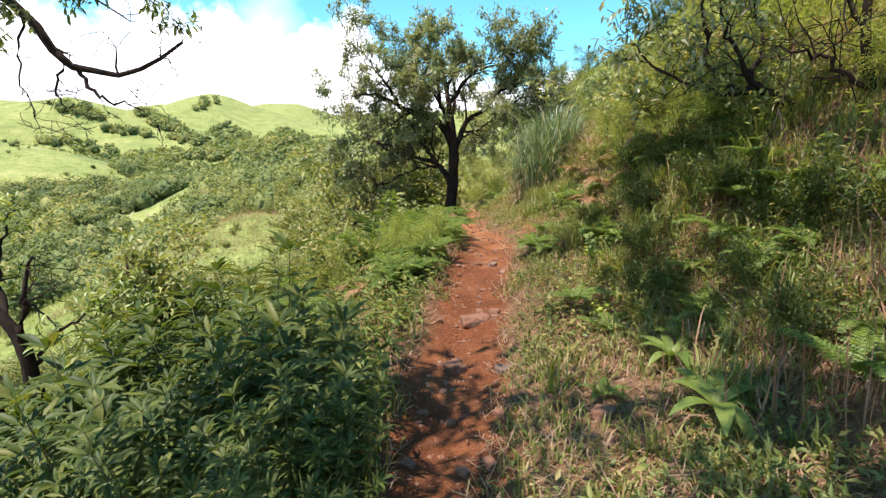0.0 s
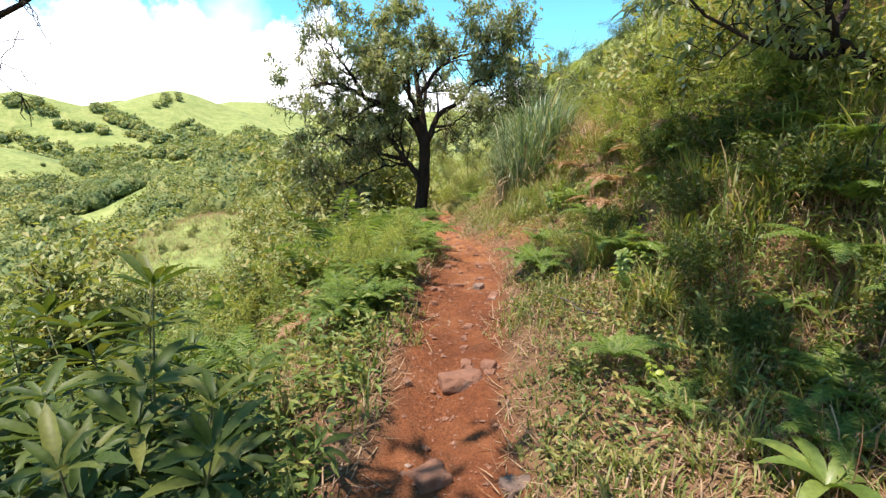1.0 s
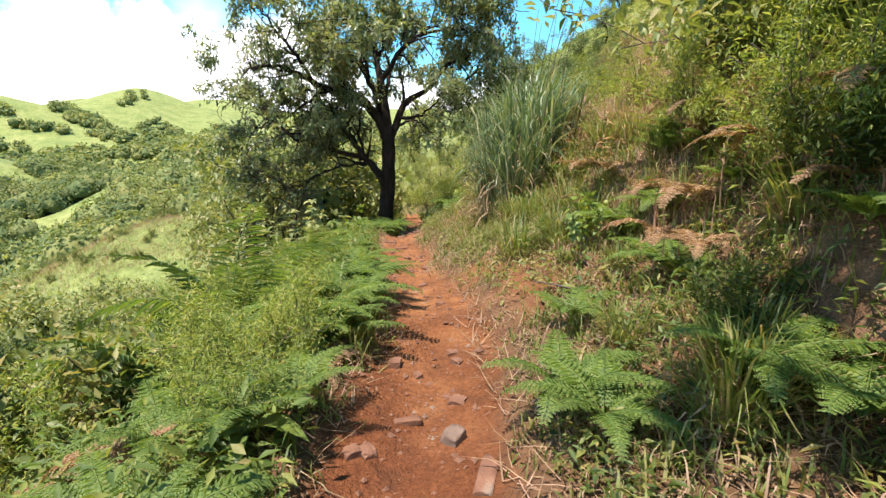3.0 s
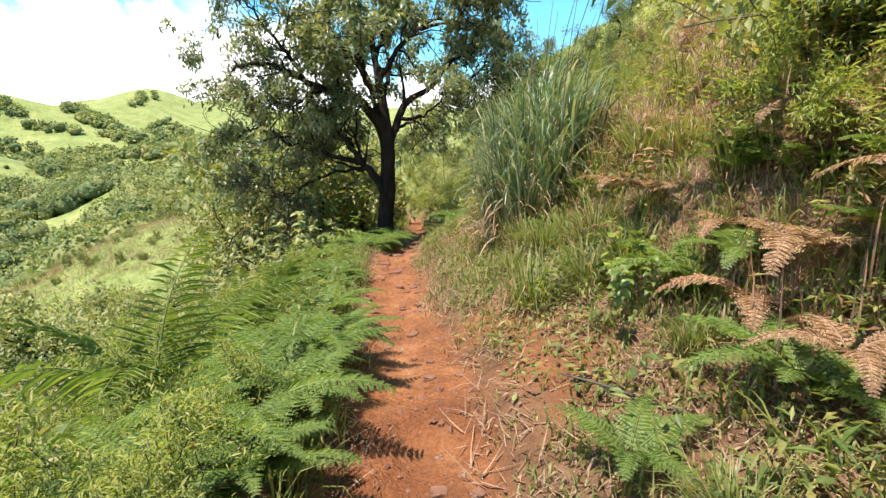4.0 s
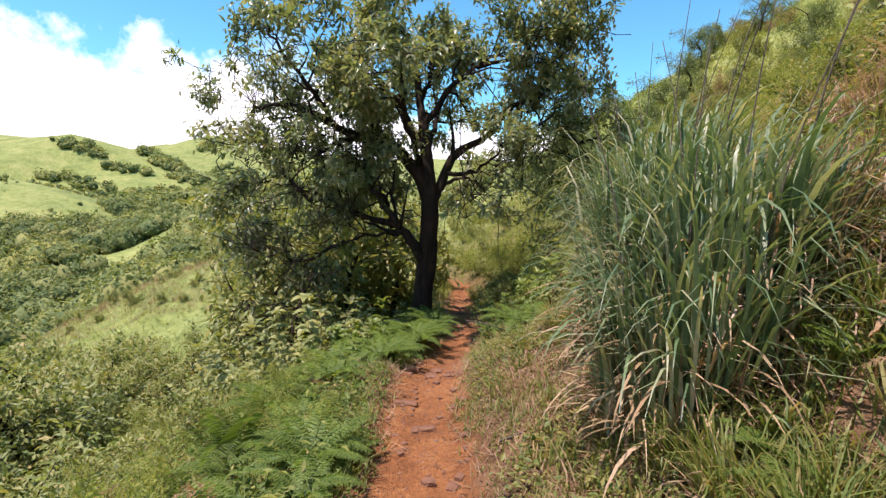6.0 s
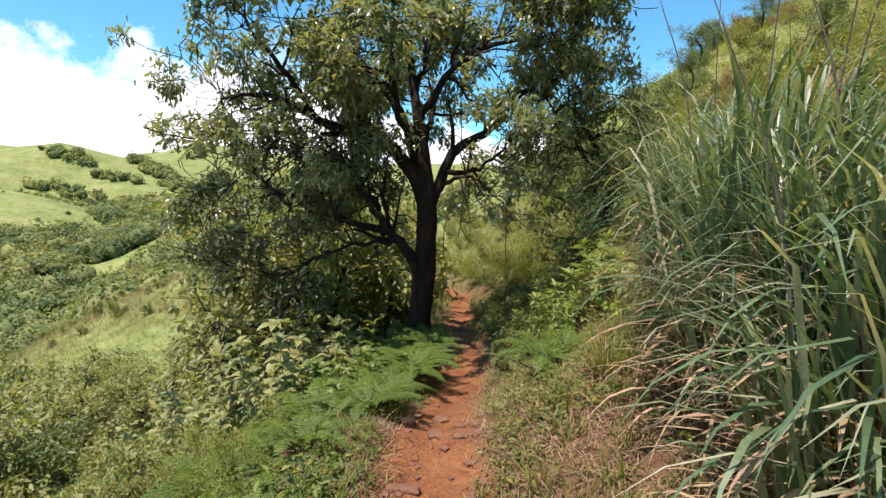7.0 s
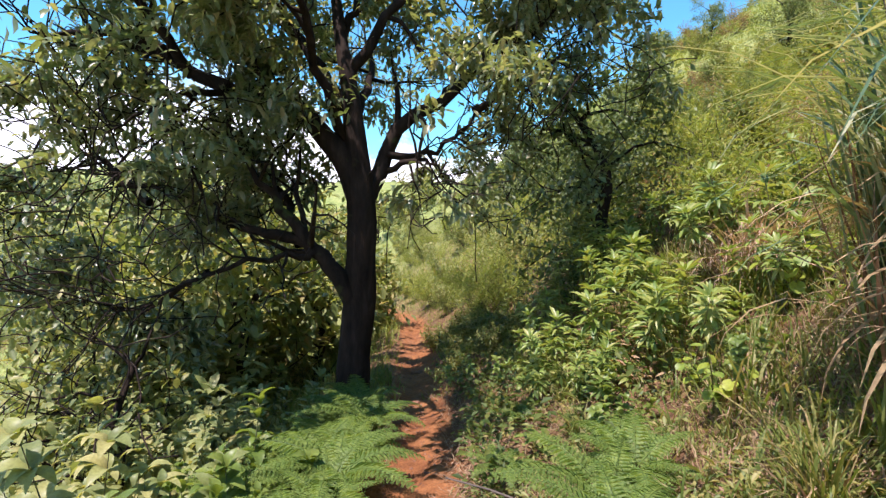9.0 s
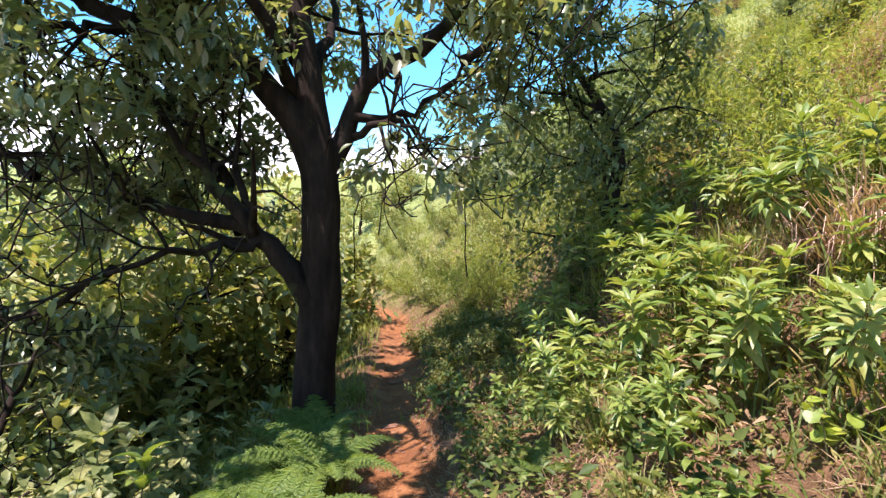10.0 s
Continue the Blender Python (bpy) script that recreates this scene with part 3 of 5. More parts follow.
def make_main_tree():
    r = np.random.default_rng(21)
    tree = new("oak_like_tree")
    lines, tips = [], []
    y0 = 17.6
    trunk = [(0.46, y0, land(0.46, y0) - 0.25), (0.48, y0, -0.12), (0.57, y0 - 0.05, 0.66), (0.62, y0 - 0.1, 1.44), (0.62, y0 - 0.1, 2.1), (0.55, y0 - 0.1, 2.85), (0.50, y0 - 0.1, 3.4), (0.40, y0, 4.0), (0.3, y0 + 0.2, 4.9)]
    tp = smooth_line(trunk, 26)
    tr = np.interp(np.linspace(0, 1, 26), [0, 0.06, 0.2, 0.45, 0.6, 0.8, 1], [0.30, 0.23, 0.20, 0.18, 0.14, 0.09, 0.05])
    s = Soup()
    tube(s, tp, tr, 14, 0.06, r)
    part("trunk", s, M_BARK, tree)
    limbs = [
        ([(0.60, y0 - 0.1, 2.05), (0.42, y0 - 0.15, 2.55), (0.12, y0 - 0.2, 2.92), (-0.3, y0 - 0.3, 3.15), (-0.99, y0 - 0.3, 3.32), (-1.45, y0 - 0.3, 3.6), (-2.1, y0 - 0.2, 3.88), (-2.9, y0 - 0.1, 3.8)], 0.155),
        ([(0.64, y0 - 0.1, 1.9), (0.86, y0, 2.42), (1.1, y0, 2.95), (1.75, y0, 3.35), (2.2, y0, 3.9), (2.7, y0, 4.05), (3.0, y0 - 0.1, 4.4)], 0.115),
        ([(0.95, y0, 2.6), (1.5, y0 + 0.1, 2.64), (1.92, y0, 2.98), (2.35, y0, 3.3)], 0.05),
        ([(0.54, y0 - 0.05, 0.72), (0.30, y0 - 0.15, 1.2), (0.05, y0 - 0.2, 1.53), (-0.25, y0 - 0.25, 1.9), (-0.55, y0 - 0.3, 2.3), (-0.9, y0 - 0.2, 2.9)], 0.125),
        ([(0.02, y0 - 0.2, 1.52), (-0.3, y0 - 0.25, 1.62), (-0.6, y0 - 0.3, 1.7), (-1.05, y0 - 0.3, 1.85), (-1.7, y0 - 0.3, 2.2), (-2.3, y0 - 0.2, 2.3)], 0.08),
        ([(0.12, y0 - 0.2, 1.44), (-0.1, y0 - 0.35, 1.38), (-0.72, y0 - 0.5, 1.32), (-1.2, y0 - 0.7, 1.12), (-1.8, y0 - 0.9, 1.0)], 0.05),
        ([(-0.1, y0 - 0.15, 1.5), (-0.3, y0 + 0.1, 2.0), (-0.7, y0 + 0.4, 2.5), (-1.0, y0 + 0.5, 3.1)], 0.07),
        ([(0.45, y0, 3.1), (0.0, y0 + 0.3, 3.9), (-0.5, y0 + 0.4, 4.5), (-0.9, y0 + 0.3, 5.0)], 0.09),
        ([(0.44, y0, 3.4), (1.0, y0 - 0.2, 4.2), (1.5, y0 - 0.3, 4.6), (2.0, y0 - 0.4, 4.9)], 0.08),
        ([(0.5, y0, 2.9), (0.7, y0 + 0.8, 3.6), (0.7, y0 + 1.6, 4.3), (0.5, y0 + 2.2, 4.8)], 0.08),
        ([(0.5, y0, 2.7), (0.2, y0 - 0.8, 3.5), (0.1, y0 - 1.5, 4.2), (-0.2, y0 - 2.0, 4.6)], 0.07),
        ([(-1.2, y0 - 0.3, 3.4), (-1.5, y0 - 0.9, 4.0), (-2.0, y0 - 1.2, 4.7), (-2.4, y0 - 1.2, 5.2)], 0.06),
        ([(0.42, y0 + 0.1, 3.9), (0.6, y0 + 0.2, 4.6), (0.5, y0 + 0.1, 5.1)], 0.06),
        ([(-1.7, y0 - 0.3, 2.0), (-2.4, y0, 2.5), (-3.1, y0 + 0.2, 2.9)], 0.05),
        ([(-1.5, y0 - 0.3, 3.6), (-2.3, y0 + 0.2, 3.9), (-3.0, y0 + 0.3, 3.9)], 0.05),
        ([(2.0, y0, 3.15), (2.7, y0 - 0.2, 3.5), (3.3, y0 - 0.2, 4.1)], 0.05),
        ([(1.5, y0 - 0.3, 4.6), (2.3, y0 - 0.2, 4.8), (3.1, y0 - 0.1, 5.0)], 0.045),
        ([(-1.0, y0 - 0.6, 1.25), (-1.8, y0 - 0.3, 0.8), (-2.6, y0 - 0.2, 0.9)], 0.04),
        ([(-0.25, y0 - 0.2, 3.05), (-0.7, y0 + 0.5, 2.9), (-1.2, y0 + 0.9, 2.6), (-1.8, y0 + 1.0, 2.2)], 0.05),
        ([(0.95, y0, 2.4), (1.2, y0 - 0.3, 2.5), (1.45, y0 - 0.45, 2.45), (1.7, y0 - 0.5, 2.3)], 0.045),
        ([(-0.85, y0 - 0.3, 3.25), (-1.2, y0 - 0.9, 3.0), (-1.7, y0 - 1.2, 2.6)], 0.045),
    ]
    for ctrl, rad in limbs:
        limb_part(tree, ctrl, rad, r, lines, tips, 0.88, thin=0.12)
    s = Soup()
    for pts, rad in lines:
        tube(s, pts, np.maximum(rad, 0.007), 5, 0, r)
    part("twiggery", s, M_BARK, tree)
    c = Soup()
    tp = np.array([t[0] for t in tips])
    gap = np.array([noise.noise(Vector(q * 1.35)) + 0.5 * noise.noise(Vector(q * 3.1 + 7)) for q in tp])
    open_ = lambda q: (q[1] < y0 + 0.15 and -0.45 < q[0] < 1.0 and q[2] < 2.6) or (q[1] < y0 - 0.5 and q[0] < 0.4 and q[2] < 2.3)
    keep = [t for t, g in zip(tips, gap) if g > (0.13 if t[0][0] < -1.3 and t[0][2] > 2.6 else 0.02 if t[0][0] < -0.3 and t[0][2] < 3.4 else 0.22 if t[0][0] > 1.1 and t[0][2] < 4.0 else -0.24) and not open_(t[0])]
    whorl_leaves(c, keep[::2], 34, 0.140, r, 0.25, 0.40, scatter=0.08)
    whorl_leaves(c, keep[1::2], 24, 0.130, r, 0.28, 0.40, scatter=0.10)
    part("crown", c, M_TREE_LEAF, tree)
    return tagged(tree, "gnarled dark-barked tree with olive leaves beside the footpath", "tree")


make_main_tree()


def make_tree(name, seed, height, leaf_mat_, leaf=0.16, per=10, depth=2, lean=0.15, label="", low=3, slim=0.45, tmpl=LEAF2):
    """A small hillside tree at the origin: trunk, limbs, crown."""
    r = np.random.default_rng(seed)
    tree = new(name)
    h = height
    trunk = smooth_line([(0, 0, -0.4), (0.05 * h * r.normal() * lean, 0, 0.15 * h), (lean * h * 0.3 * r.normal(), lean * h * 0.3 * r.normal(), 0.4 * h), (lean * h * r.normal() * 0.5, lean * h * r.normal() * 0.5, 0.72 * h)], 10)
    s = Soup()
    tube(s, trunk, np.linspace(0.035 * h, 0.012 * h, 10), 8, 0.05, r)
    part("trunk", s, M_BARK, tree)
    lines, tips = [], []
    for i in range(low, 10):
        for k in range(2):
            a = r.uniform(0, 2 * np.pi)
            limb_lines(trunk[i], (np.cos(a), np.sin(a), 0.45), h * r.uniform(0.28, 0.42), 0.010 * h, depth - 1, r, lines, tips, 0.15, 0.8, 0.3, 6, (2, 4))
    s = Soup()
    for pts, rad in lines:
        tube(s, pts, np.maximum(rad, 0.008), 3, 0, r)
    part("limb_work", s, M_BARK, tree)
    c = Soup()
    crown_leaves(c, tips, per, leaf, r, 0.3, 0.042 * h, slim, tmpl)
    part("crown", c, leaf_mat_, tree)
    return tagged(tree, label, "tree", "hillside trees")


def stand(ob, x, y, turn=0.0, scale=1.0, dz=0.0):
    ob.matrix_basis = Matrix.Translation((x, y, float(land(x, y)) + dz)) @ Matrix.Rotation(turn, 4, "Z") @ Matrix.Scale(scale, 4)
    return ob


def copy_at(ob, x, y, turn, scale, dz=0.0):
    return stand(copy_thing(ob, Matrix.Identity(4)), x, y, turn, scale, dz)


OLIVE = "spreading olive-green tree on the steep slope below the path"
TREES = [make_tree("hillside_tree", 31, 4.6, M_SLOPE_LEAF, 0.27, 11, 2, label=OLIVE, low=2),
         make_tree("hillside_tree", 32, 5.2, M_SLOPE_LEAF, 0.29, 11, 2, label=OLIVE, low=2),
         make_tree("hillside_tree", 33, 4.0, M_DARK_LEAF, 0.25, 11, 2, label="dark green leafy tree on the steep slope", low=2),
         make_tree("hillside_tree", 34, 3.2, M_SLOPE_LEAF, 0.23, 11, 2, label="low bushy tree on the grassy slope", low=1)]
for (x, y, k) in [(-3.4, 20.8, 0), (-3.6, 24.2, 1), (-2.2, 26.5, 2), (-2.9, 22.9, 3)]:
    stand(TREES[k], x, y, k * 1.7, 1.0)
r_ = np.random.default_rng(5)


def meadow_strip(x, y):
    """An open strip of pale grass on the spur below the path."""
    return np.exp(-((y - 68 - 0.15 * (x + 32)) / 4.5) ** 2) * (x < -18) * (x > -48)


def below_sight_line(x, y, h):
    """Whether growth of this height stays under the camera's sight line to the open strip."""
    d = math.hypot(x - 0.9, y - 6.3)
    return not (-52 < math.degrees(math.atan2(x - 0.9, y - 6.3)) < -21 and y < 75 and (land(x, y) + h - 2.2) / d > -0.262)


# stands of trees on the slope: x, y, spread, how many
GROVES = [(-6, 30, 4, 14), (-10, 40, 5, 14), (-9, 58, 7, 18), (-2, 48, 5, 10), (-18, 70, 8, 14), (-26, 100, 12, 12), (-50, 105, 10, 8), (-14, 28, 4, 4), (-20, 42, 5, 5),
          (-11, 21, 2.5, 6), (-1, 34, 3, 7), (-36, 88, 9, 8), (-9, 14, 1.5, 3), (-44, 56, 9, 10), (-30, 46, 7, 8), (-26, 30, 5, 5), (-13, 20, 3, 8), (-17, 27, 4, 14), (-23, 36, 5, 14), (-28, 44, 6, 12), (-20, 22, 3, 6), (-34, 84, 8, 14), (-50, 88, 9, 14), (-22, 86, 6, 10)]
for gx, gy, sp, n in GROVES:
    for i in range(n):
        x, y = gx + r_.normal() * sp, gy + r_.normal() * sp
        if x > path_x(min(y, 45)) - 2.4 - 0.04 * y or y < 12:
            continue
        k, turn, sc = int(r_.integers(0, 4)), r_.uniform(0, 6.28), r_.uniform(0.6, 1.15) * (0.75 if y < 24 else 1)
        # shrunk to keep the open strip in the camera's view
        while sc > 0.35 and not below_sight_line(x, y, (4.4, 5.0, 3.9, 3.1)[k] * sc):
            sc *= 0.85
        if meadow_strip(x, y) < 0.4 and sc > 0.35:
            copy_at(TREES[k], x, y, turn, sc, -0.2)
BROAD = "low tree with large drooping pale leaves below the path"
bl = stand(make_tree("broad_leaved_tree", 37, 3.3, M_SAPLING, 0.17, 4, 2, 0.2, BROAD, 1, 0.46, LEAF6), -1.9, 16.7, 0.3, 0.78)
for x, y, t, sc in ((-2.9, 18.0, 5.0, 0.9), (-3.6, 19.2, 3.0, 1.0)):
    copy_at(bl, x, y, t, sc, -0.15)
for x, y, k, sc in ((-1.7, 20.4, 0, 0.9), (-0.6, 21.8, 3, 1.0), (-2.6, 22.4, 1, 1.1), (-1.3, 24.0, 2, 1.1), (-0.2, 25.4, 3, 1.0), (-3.8, 22.0, 0, 1.1), (-4.4, 25.2, 1, 1.0), (-3.3, 19.7, 3, 1.0), (-2.2, 19.6, 3, 1.0)):
    copy_at(TREES[k], x, y, x * 5, sc, -0.2)
# trees on the slope above the path
thorn = stand(make_tree("thorn_tree", 36, 3.7, M_THORN, 0.11, 36, 2, 0.3, "dark small-leaved tree leaning over the bank", 2, 0.5), 4.3, 18.9, 0.8)
for x, y, sc in ((5.8, 22.0, 0.8), (7.4, 25.0, 0.8), (7.0, 28.0, 0.8), (9.6, 29.0, 0.8), (12.5, 34.0, 0.8), (15.5, 38.0, 0.75), (18.5, 43.0, 0.8), (14.5, 31.0, 0.5), (21, 46, 0.7), (26, 55, 0.8), (8.2, 21.5, 0.4), (11, 25.5, 0.4), (13, 22, 0.4), (7, 36, 0.9), (8.5, 38, 0.8), (6.5, 43, 0.9), (10, 45, 0.9), (12, 50, 0.9), (16, 56, 0.9)):
    copy_at(thorn, x, y, x * 2.1, sc, -0.15)


def make_reaching_tree(name, seed, trunk, trad, limbs, per, leaf, mat, bark, label, reach=(0.4, 0.8), twigs=0.5):
    """A near tree with given trunk and limbs."""
    r = np.random.default_rng(seed)
    tree = new(name)
    s = Soup()
    tube(s, smooth_line(trunk, 18), np.linspace(trad, trad * 0.5, 18), 10, 0.06, r)
    part("trunk", s, bark, tree)
    lines, bare, tips, none = [], [], [], []
    for ctrl, rad, leafy in limbs:
        limb_part(tree, ctrl, rad, r, lines if leafy else bare, tips if leafy else none, twigs, 12, reach, 3, bark, 0.25, 0.05)
    s = Soup()
    for pts, rad in lines + bare:
        tube(s, pts, np.maximum(rad * 0.8, 0.004), 5, 0, r)
    part("twiggery", s, bark, tree)
    if tips:
        c = Soup()
        whorl_leaves(c, tips, per, leaf, r, 0.35, 0.34)
        part("crown", c, mat, tree)
    return tagged(tree, label, "tree")


def make_overhead_tree():
    y = 6.4
    trunk = [(-5.2, 5.2, float(land(-5.2, 5.2)) - 0.3), (-5.5, 5.4, -0.2), (-6.0, 5.8, 1.4), (-5.9, 6.2, 3.0), (-5.4, 6.4, 4.3)]
    limbs = [([(-5.5, y, 4.4), (-4.93, y, 3.91), (-4.53, y, 3.38), (-4.3, y, 3.2), (-3.63, y, 3.16), (-3.01, y, 3.57)], 0.075, False),
             ([(-4.5, y, 3.36), (-4.66, y, 2.95), (-4.6, y, 2.62)], 0.02, False),
             ([(-4.35, y, 3.2), (-4.05, y - 0.1, 2.85), (-3.69, y, 2.76)], 0.03, False),
             ([(-4.95, y, 3.9), (-5.1, y, 3.2), (-5.0, y, 2.5)], 0.018, False),
             ([(-5.2, y, 4.1), (-4.4, y + 0.1, 4.2), (-3.6, y, 3.8)], 0.03, True),
             ([(-5.4, y, 4.3), (-5.0, y - 0.3, 4.6), (-4.2, y - 0.5, 4.8)], 0.05, True),
             ([(-5.9, y, 3.2), (-5.4, y - 0.4, 3.6), (-4.9, y - 0.5, 3.7)], 0.03, True)]
    return make_reaching_tree("overhanging_tree", 61, trunk, 0.16, limbs, 5, 0.13, M_DARK_LEAF, M_BARK, "bare crooked twigs and a few leaves overhanging the slope", (0.25, 0.6), 0.55)


make_overhead_tree()
# Out-of-view tree, added so that its crown shades the path's start.
make_reaching_tree("shade_tree", 65, [(-3.6, -0.8, float(land(-3.6, -0.8)) - 0.3), (-3.5, -0.8, 2.0), (-3.0, -0.5, 4.2), (-2.6, 0.0, 5.6)], 0.2,
                   [([(-3.0, -0.5, 4.2), (-2.0, -0.2, 5.1), (-1.0, 0.2, 5.6), (-0.2, 0.6, 5.9)], 0.09, True), ([(-2.9, -0.5, 4.6), (-2.0, 0.6, 5.5), (-1.4, 1.6, 6.0)], 0.08, True),
                    ([(-2.7, -0.2, 5.2), (-1.6, -0.6, 6.2), (-0.4, -0.9, 6.7)], 0.07, True), ([(-2.6, 0.0, 5.5), (-2.6, 0.8, 6.2), (-2.6, 1.4, 6.6)], 0.06, True)],
                   4, 0.18, M_TREE_LEAF, M_BARK, "unseen leafy tree added to shade the start of the path", (0.7, 1.3), 0.9)
make_reaching_tree("crooked_tree", 62, [(-4.47, 5.0, float(land(-4.47, 5.0)) - 0.3), (-4.47, 5.0, -0.4), (-4.55, 5.0, 0.2), (-4.9, 5.0, 0.7)], 0.10,
                   [([(-4.52, 5.0, 0.1), (-4.38, 5.0, 0.68), (-4.22, 5.0, 1.1)], 0.05, False), ([(-4.47, 5.0, -0.5), (-4.8, 4.9, -0.3), (-5.4, 4.8, 0.1)], 0.06, False),
                    ([(-4.47, 5.0, -0.2), (-4.1, 5.1, 0.2), (-3.7, 5.1, 0.5)], 0.03, True), ([(-4.6, 5.0, 0.3), (-4.9, 5.3, 0.9), (-4.8, 5.5, 1.5)], 0.04, True)],
                   4, 0.11, M_SHRUB_LIGHT, M_BARK, "crooked small tree with dark bare limbs on the slope", (0.25, 0.6), 0.6)
make_reaching_tree("leaning_tree", 63, [(4.5, 4.9, float(land(4.5, 4.9)) - 0.3), (4.2, 4.9, 2.1), (3.86, 4.9, 2.48), (3.43, 4.9, 2.72), (3.1, 4.9, 2.70)], 0.075,
                   [([(3.2, 4.9, 2.7), (2.9, 4.9, 2.95), (2.85, 5.0, 3.4), (2.9, 5.0, 3.8)], 0.04, True), ([(3.43, 4.9, 2.72), (3.1, 4.8, 3.0), (2.8, 4.7, 3.5)], 0.035, True),
                    ([(3.1, 4.9, 2.70), (2.6, 4.9, 2.85), (2.1, 5.0, 3.2)], 0.025, True), ([(3.3, 4.9, 2.8), (3.5, 5.2, 3.4), (3.3, 5.3, 4.0)], 0.03, True)],
                   3, 0.11, M_TREE_LEAF, M_BARK, "small tree leaning out from the bank above the path", (0.3, 0.6), 0.6)
# The high leafy limbs are out of view, added to shade the bank.
make_reaching_tree("forked_tree", 64, [(4.4, 4.4, float(land(4.4, 4.4)) - 0.3), (4.25, 4.4, 2.2), (4.1, 4.4, 2.65), (3.95, 4.4, 3.2), (3.9, 4.4, 4.2)], 0.06,
                   [([(4.11, 4.4, 2.63), (3.6, 4.4, 2.95), (3.2, 4.4, 3.05)], 0.03, False), ([(3.95, 4.4, 3.2), (3.6, 4.5, 3.7), (3.2, 4.4, 4.0)], 0.025, False),
                    ([(3.9, 4.4, 4.1), (3.2, 4.2, 5.2), (2.2, 3.8, 6.0), (1.3, 3.0, 6.5), (0.4, 2.3, 6.8)], 0.045, True), ([(3.9, 4.4, 4.1), (3.1, 5.0, 5.5), (2.3, 5.5, 6.2)], 0.04, True), ([(3.1, 4.9, 5.4), (1.8, 4.5, 6.3), (0.7, 4.1, 6.8)], 0.035, True), ([(3.9, 4.4, 4.1), (3.5, 3.4, 5.4), (2.6, 2.4, 6.1), (1.5, 1.5, 6.6), (0.5, 0.7, 6.9)], 0.04, True)],
                   7, 0.16, M_TREE_LEAF, M_BARK, "slender forked tree leaning from the bank over the path, unseen upper limbs added for shade", (0.45, 0.9), 0.75)


def ico(sub):
    bm = bmesh.new()
    bmesh.ops.create_icosphere(bm, subdivisions=sub, radius=1.0)
    v = np.array([x.co[:] for x in bm.verts])
    f = [tuple(w.index for w in q.verts) for q in bm.faces]
    bm.free()
    return v, f


def make_far_woods():
    """Woods along the valley floor and in the gullies of the far hills: uneven crowns, each of many facets, with loose sprays."""
    r = np.random.default_rng(11)
    n = 34000
    ang = np.radians(r.uniform(-52, 8, n))
    d = np.exp(r.uniform(np.log(85), np.log(2400), n))
    x, y = d * np.sin(ang), d * np.cos(ang)
    z = land(x, y)
    low = (1 - sstep(5, 12, z - valley_floor(d) + 12 * fbm(x * 0.02, y * 0.02, 1))) * (d < 1000) * (d > 150)
    hang = (d < 330) * (x < -0.05 * y - 4) * ((z < -13 + 3 * fbm(x * 0.03, y * 0.03, 2)) | (x > -105)) * sstep(0.22, 0.55, 0.55 * vnoise(x * 0.035, y * 0.035, 1) + 0.45 * vnoise(x * 0.11, y * 0.11, 2))
    patch = np.zeros(n)
    for px, py, rx, ry in ((-376, 522, 22, 10), (-390, 527, 16, 8), (-312, 502, 34, 7), (-345, 462, 34, 9), (-310, 448, 28, 9), (-322, 565, 14, 12), (-294, 547, 20, 16), (-256, 509, 26, 18), (-345, 650, 16, 60), (-362, 760, 22, 70), (-395, 900, 25, 60), (-368, 891, 30, 30), (-300, 930, 16, 60), (-480, 1040, 14, 50), (-175, 410, 60, 26), (-234, 430, 50, 24), (-130, 330, 60, 70), (-96, 240, 40, 50)):
        patch = np.maximum(patch, ((x - px) / rx) ** 2 + ((y - py) / ry) ** 2 < 1 + 1.2 * fbm(x * 0.04, y * 0.04, 0))
    knoll = np.exp(-((x + 84) / 17) ** 2 - ((y - 146) / 17) ** 2)
    keep = r.random(n) < np.maximum(np.maximum(low, 0.9 * hang), patch) * np.clip(d / 420, 0.25, 1) * (knoll < 0.45) * (meadow_strip(x, y) < 0.5)
    x, y, z, d = x[keep], y[keep], z[keep], d[keep]
    n = len(x)
    tall = r.uniform(1.7, 3.6, n) * (1 + d / 900)
    m = 260
    bx, by = -200 + r.normal(size=m) * 60, 225 + r.normal(size=m) * 60
    k = vnoise(bx * 0.03, by * 0.03, 1) > 0.45
    bx, by = bx[k], by[k]
    x, y, d = np.append(x, bx), np.append(y, by), np.append(d, np.hypot(bx, by))
    z = np.append(z, land(bx, by))
    rad = np.append(tall, r.uniform(0.35, 1.5, len(bx)))
    n = len(x)
    s = Soup()
    v0, f0 = ico(1)
    lump = 1 + 0.26 * r.normal(size=(n, len(v0), 1))
    V = v0[None] * lump * rad[:, None, None] * 0.8 * np.array([1, 1, 0.9]) + np.stack([x, y, z + rad * 0.6], 1)[:, None]
    s.repeat(V, f0)
    for per, lo, hi, sel in ((190, 0.10, 0.24, d < 260), (38, 0.3, 0.6, d >= 260)):
        k = int(sel.sum())
        U = rand_dirs(k * per, r)
        U[:, 2] = np.abs(U[:, 2]) * 1.1 - 0.2
        Q = np.repeat(np.stack([x, y, z + rad * 0.6], 1)[sel], per, 0) + U * np.repeat(rad[sel], per)[:, None] * r.uniform(0.75, 1.2, (k * per, 1))
        L = np.repeat(rad[sel], per) * r.uniform(lo, hi, k * per)
        leaves(s, Q, rand_dirs(len(Q), r), unit(U + np.array([0, 0, 0.5]) + 0.3 * rand_dirs(len(Q), r)), L, L * 0.9)
    return tagged(part("far_woods", s, M_WOODS), "dense woods along the valley floor and in gullies", "woods", kind="stuff")


make_far_woods()

# ---- grass and herbs ----


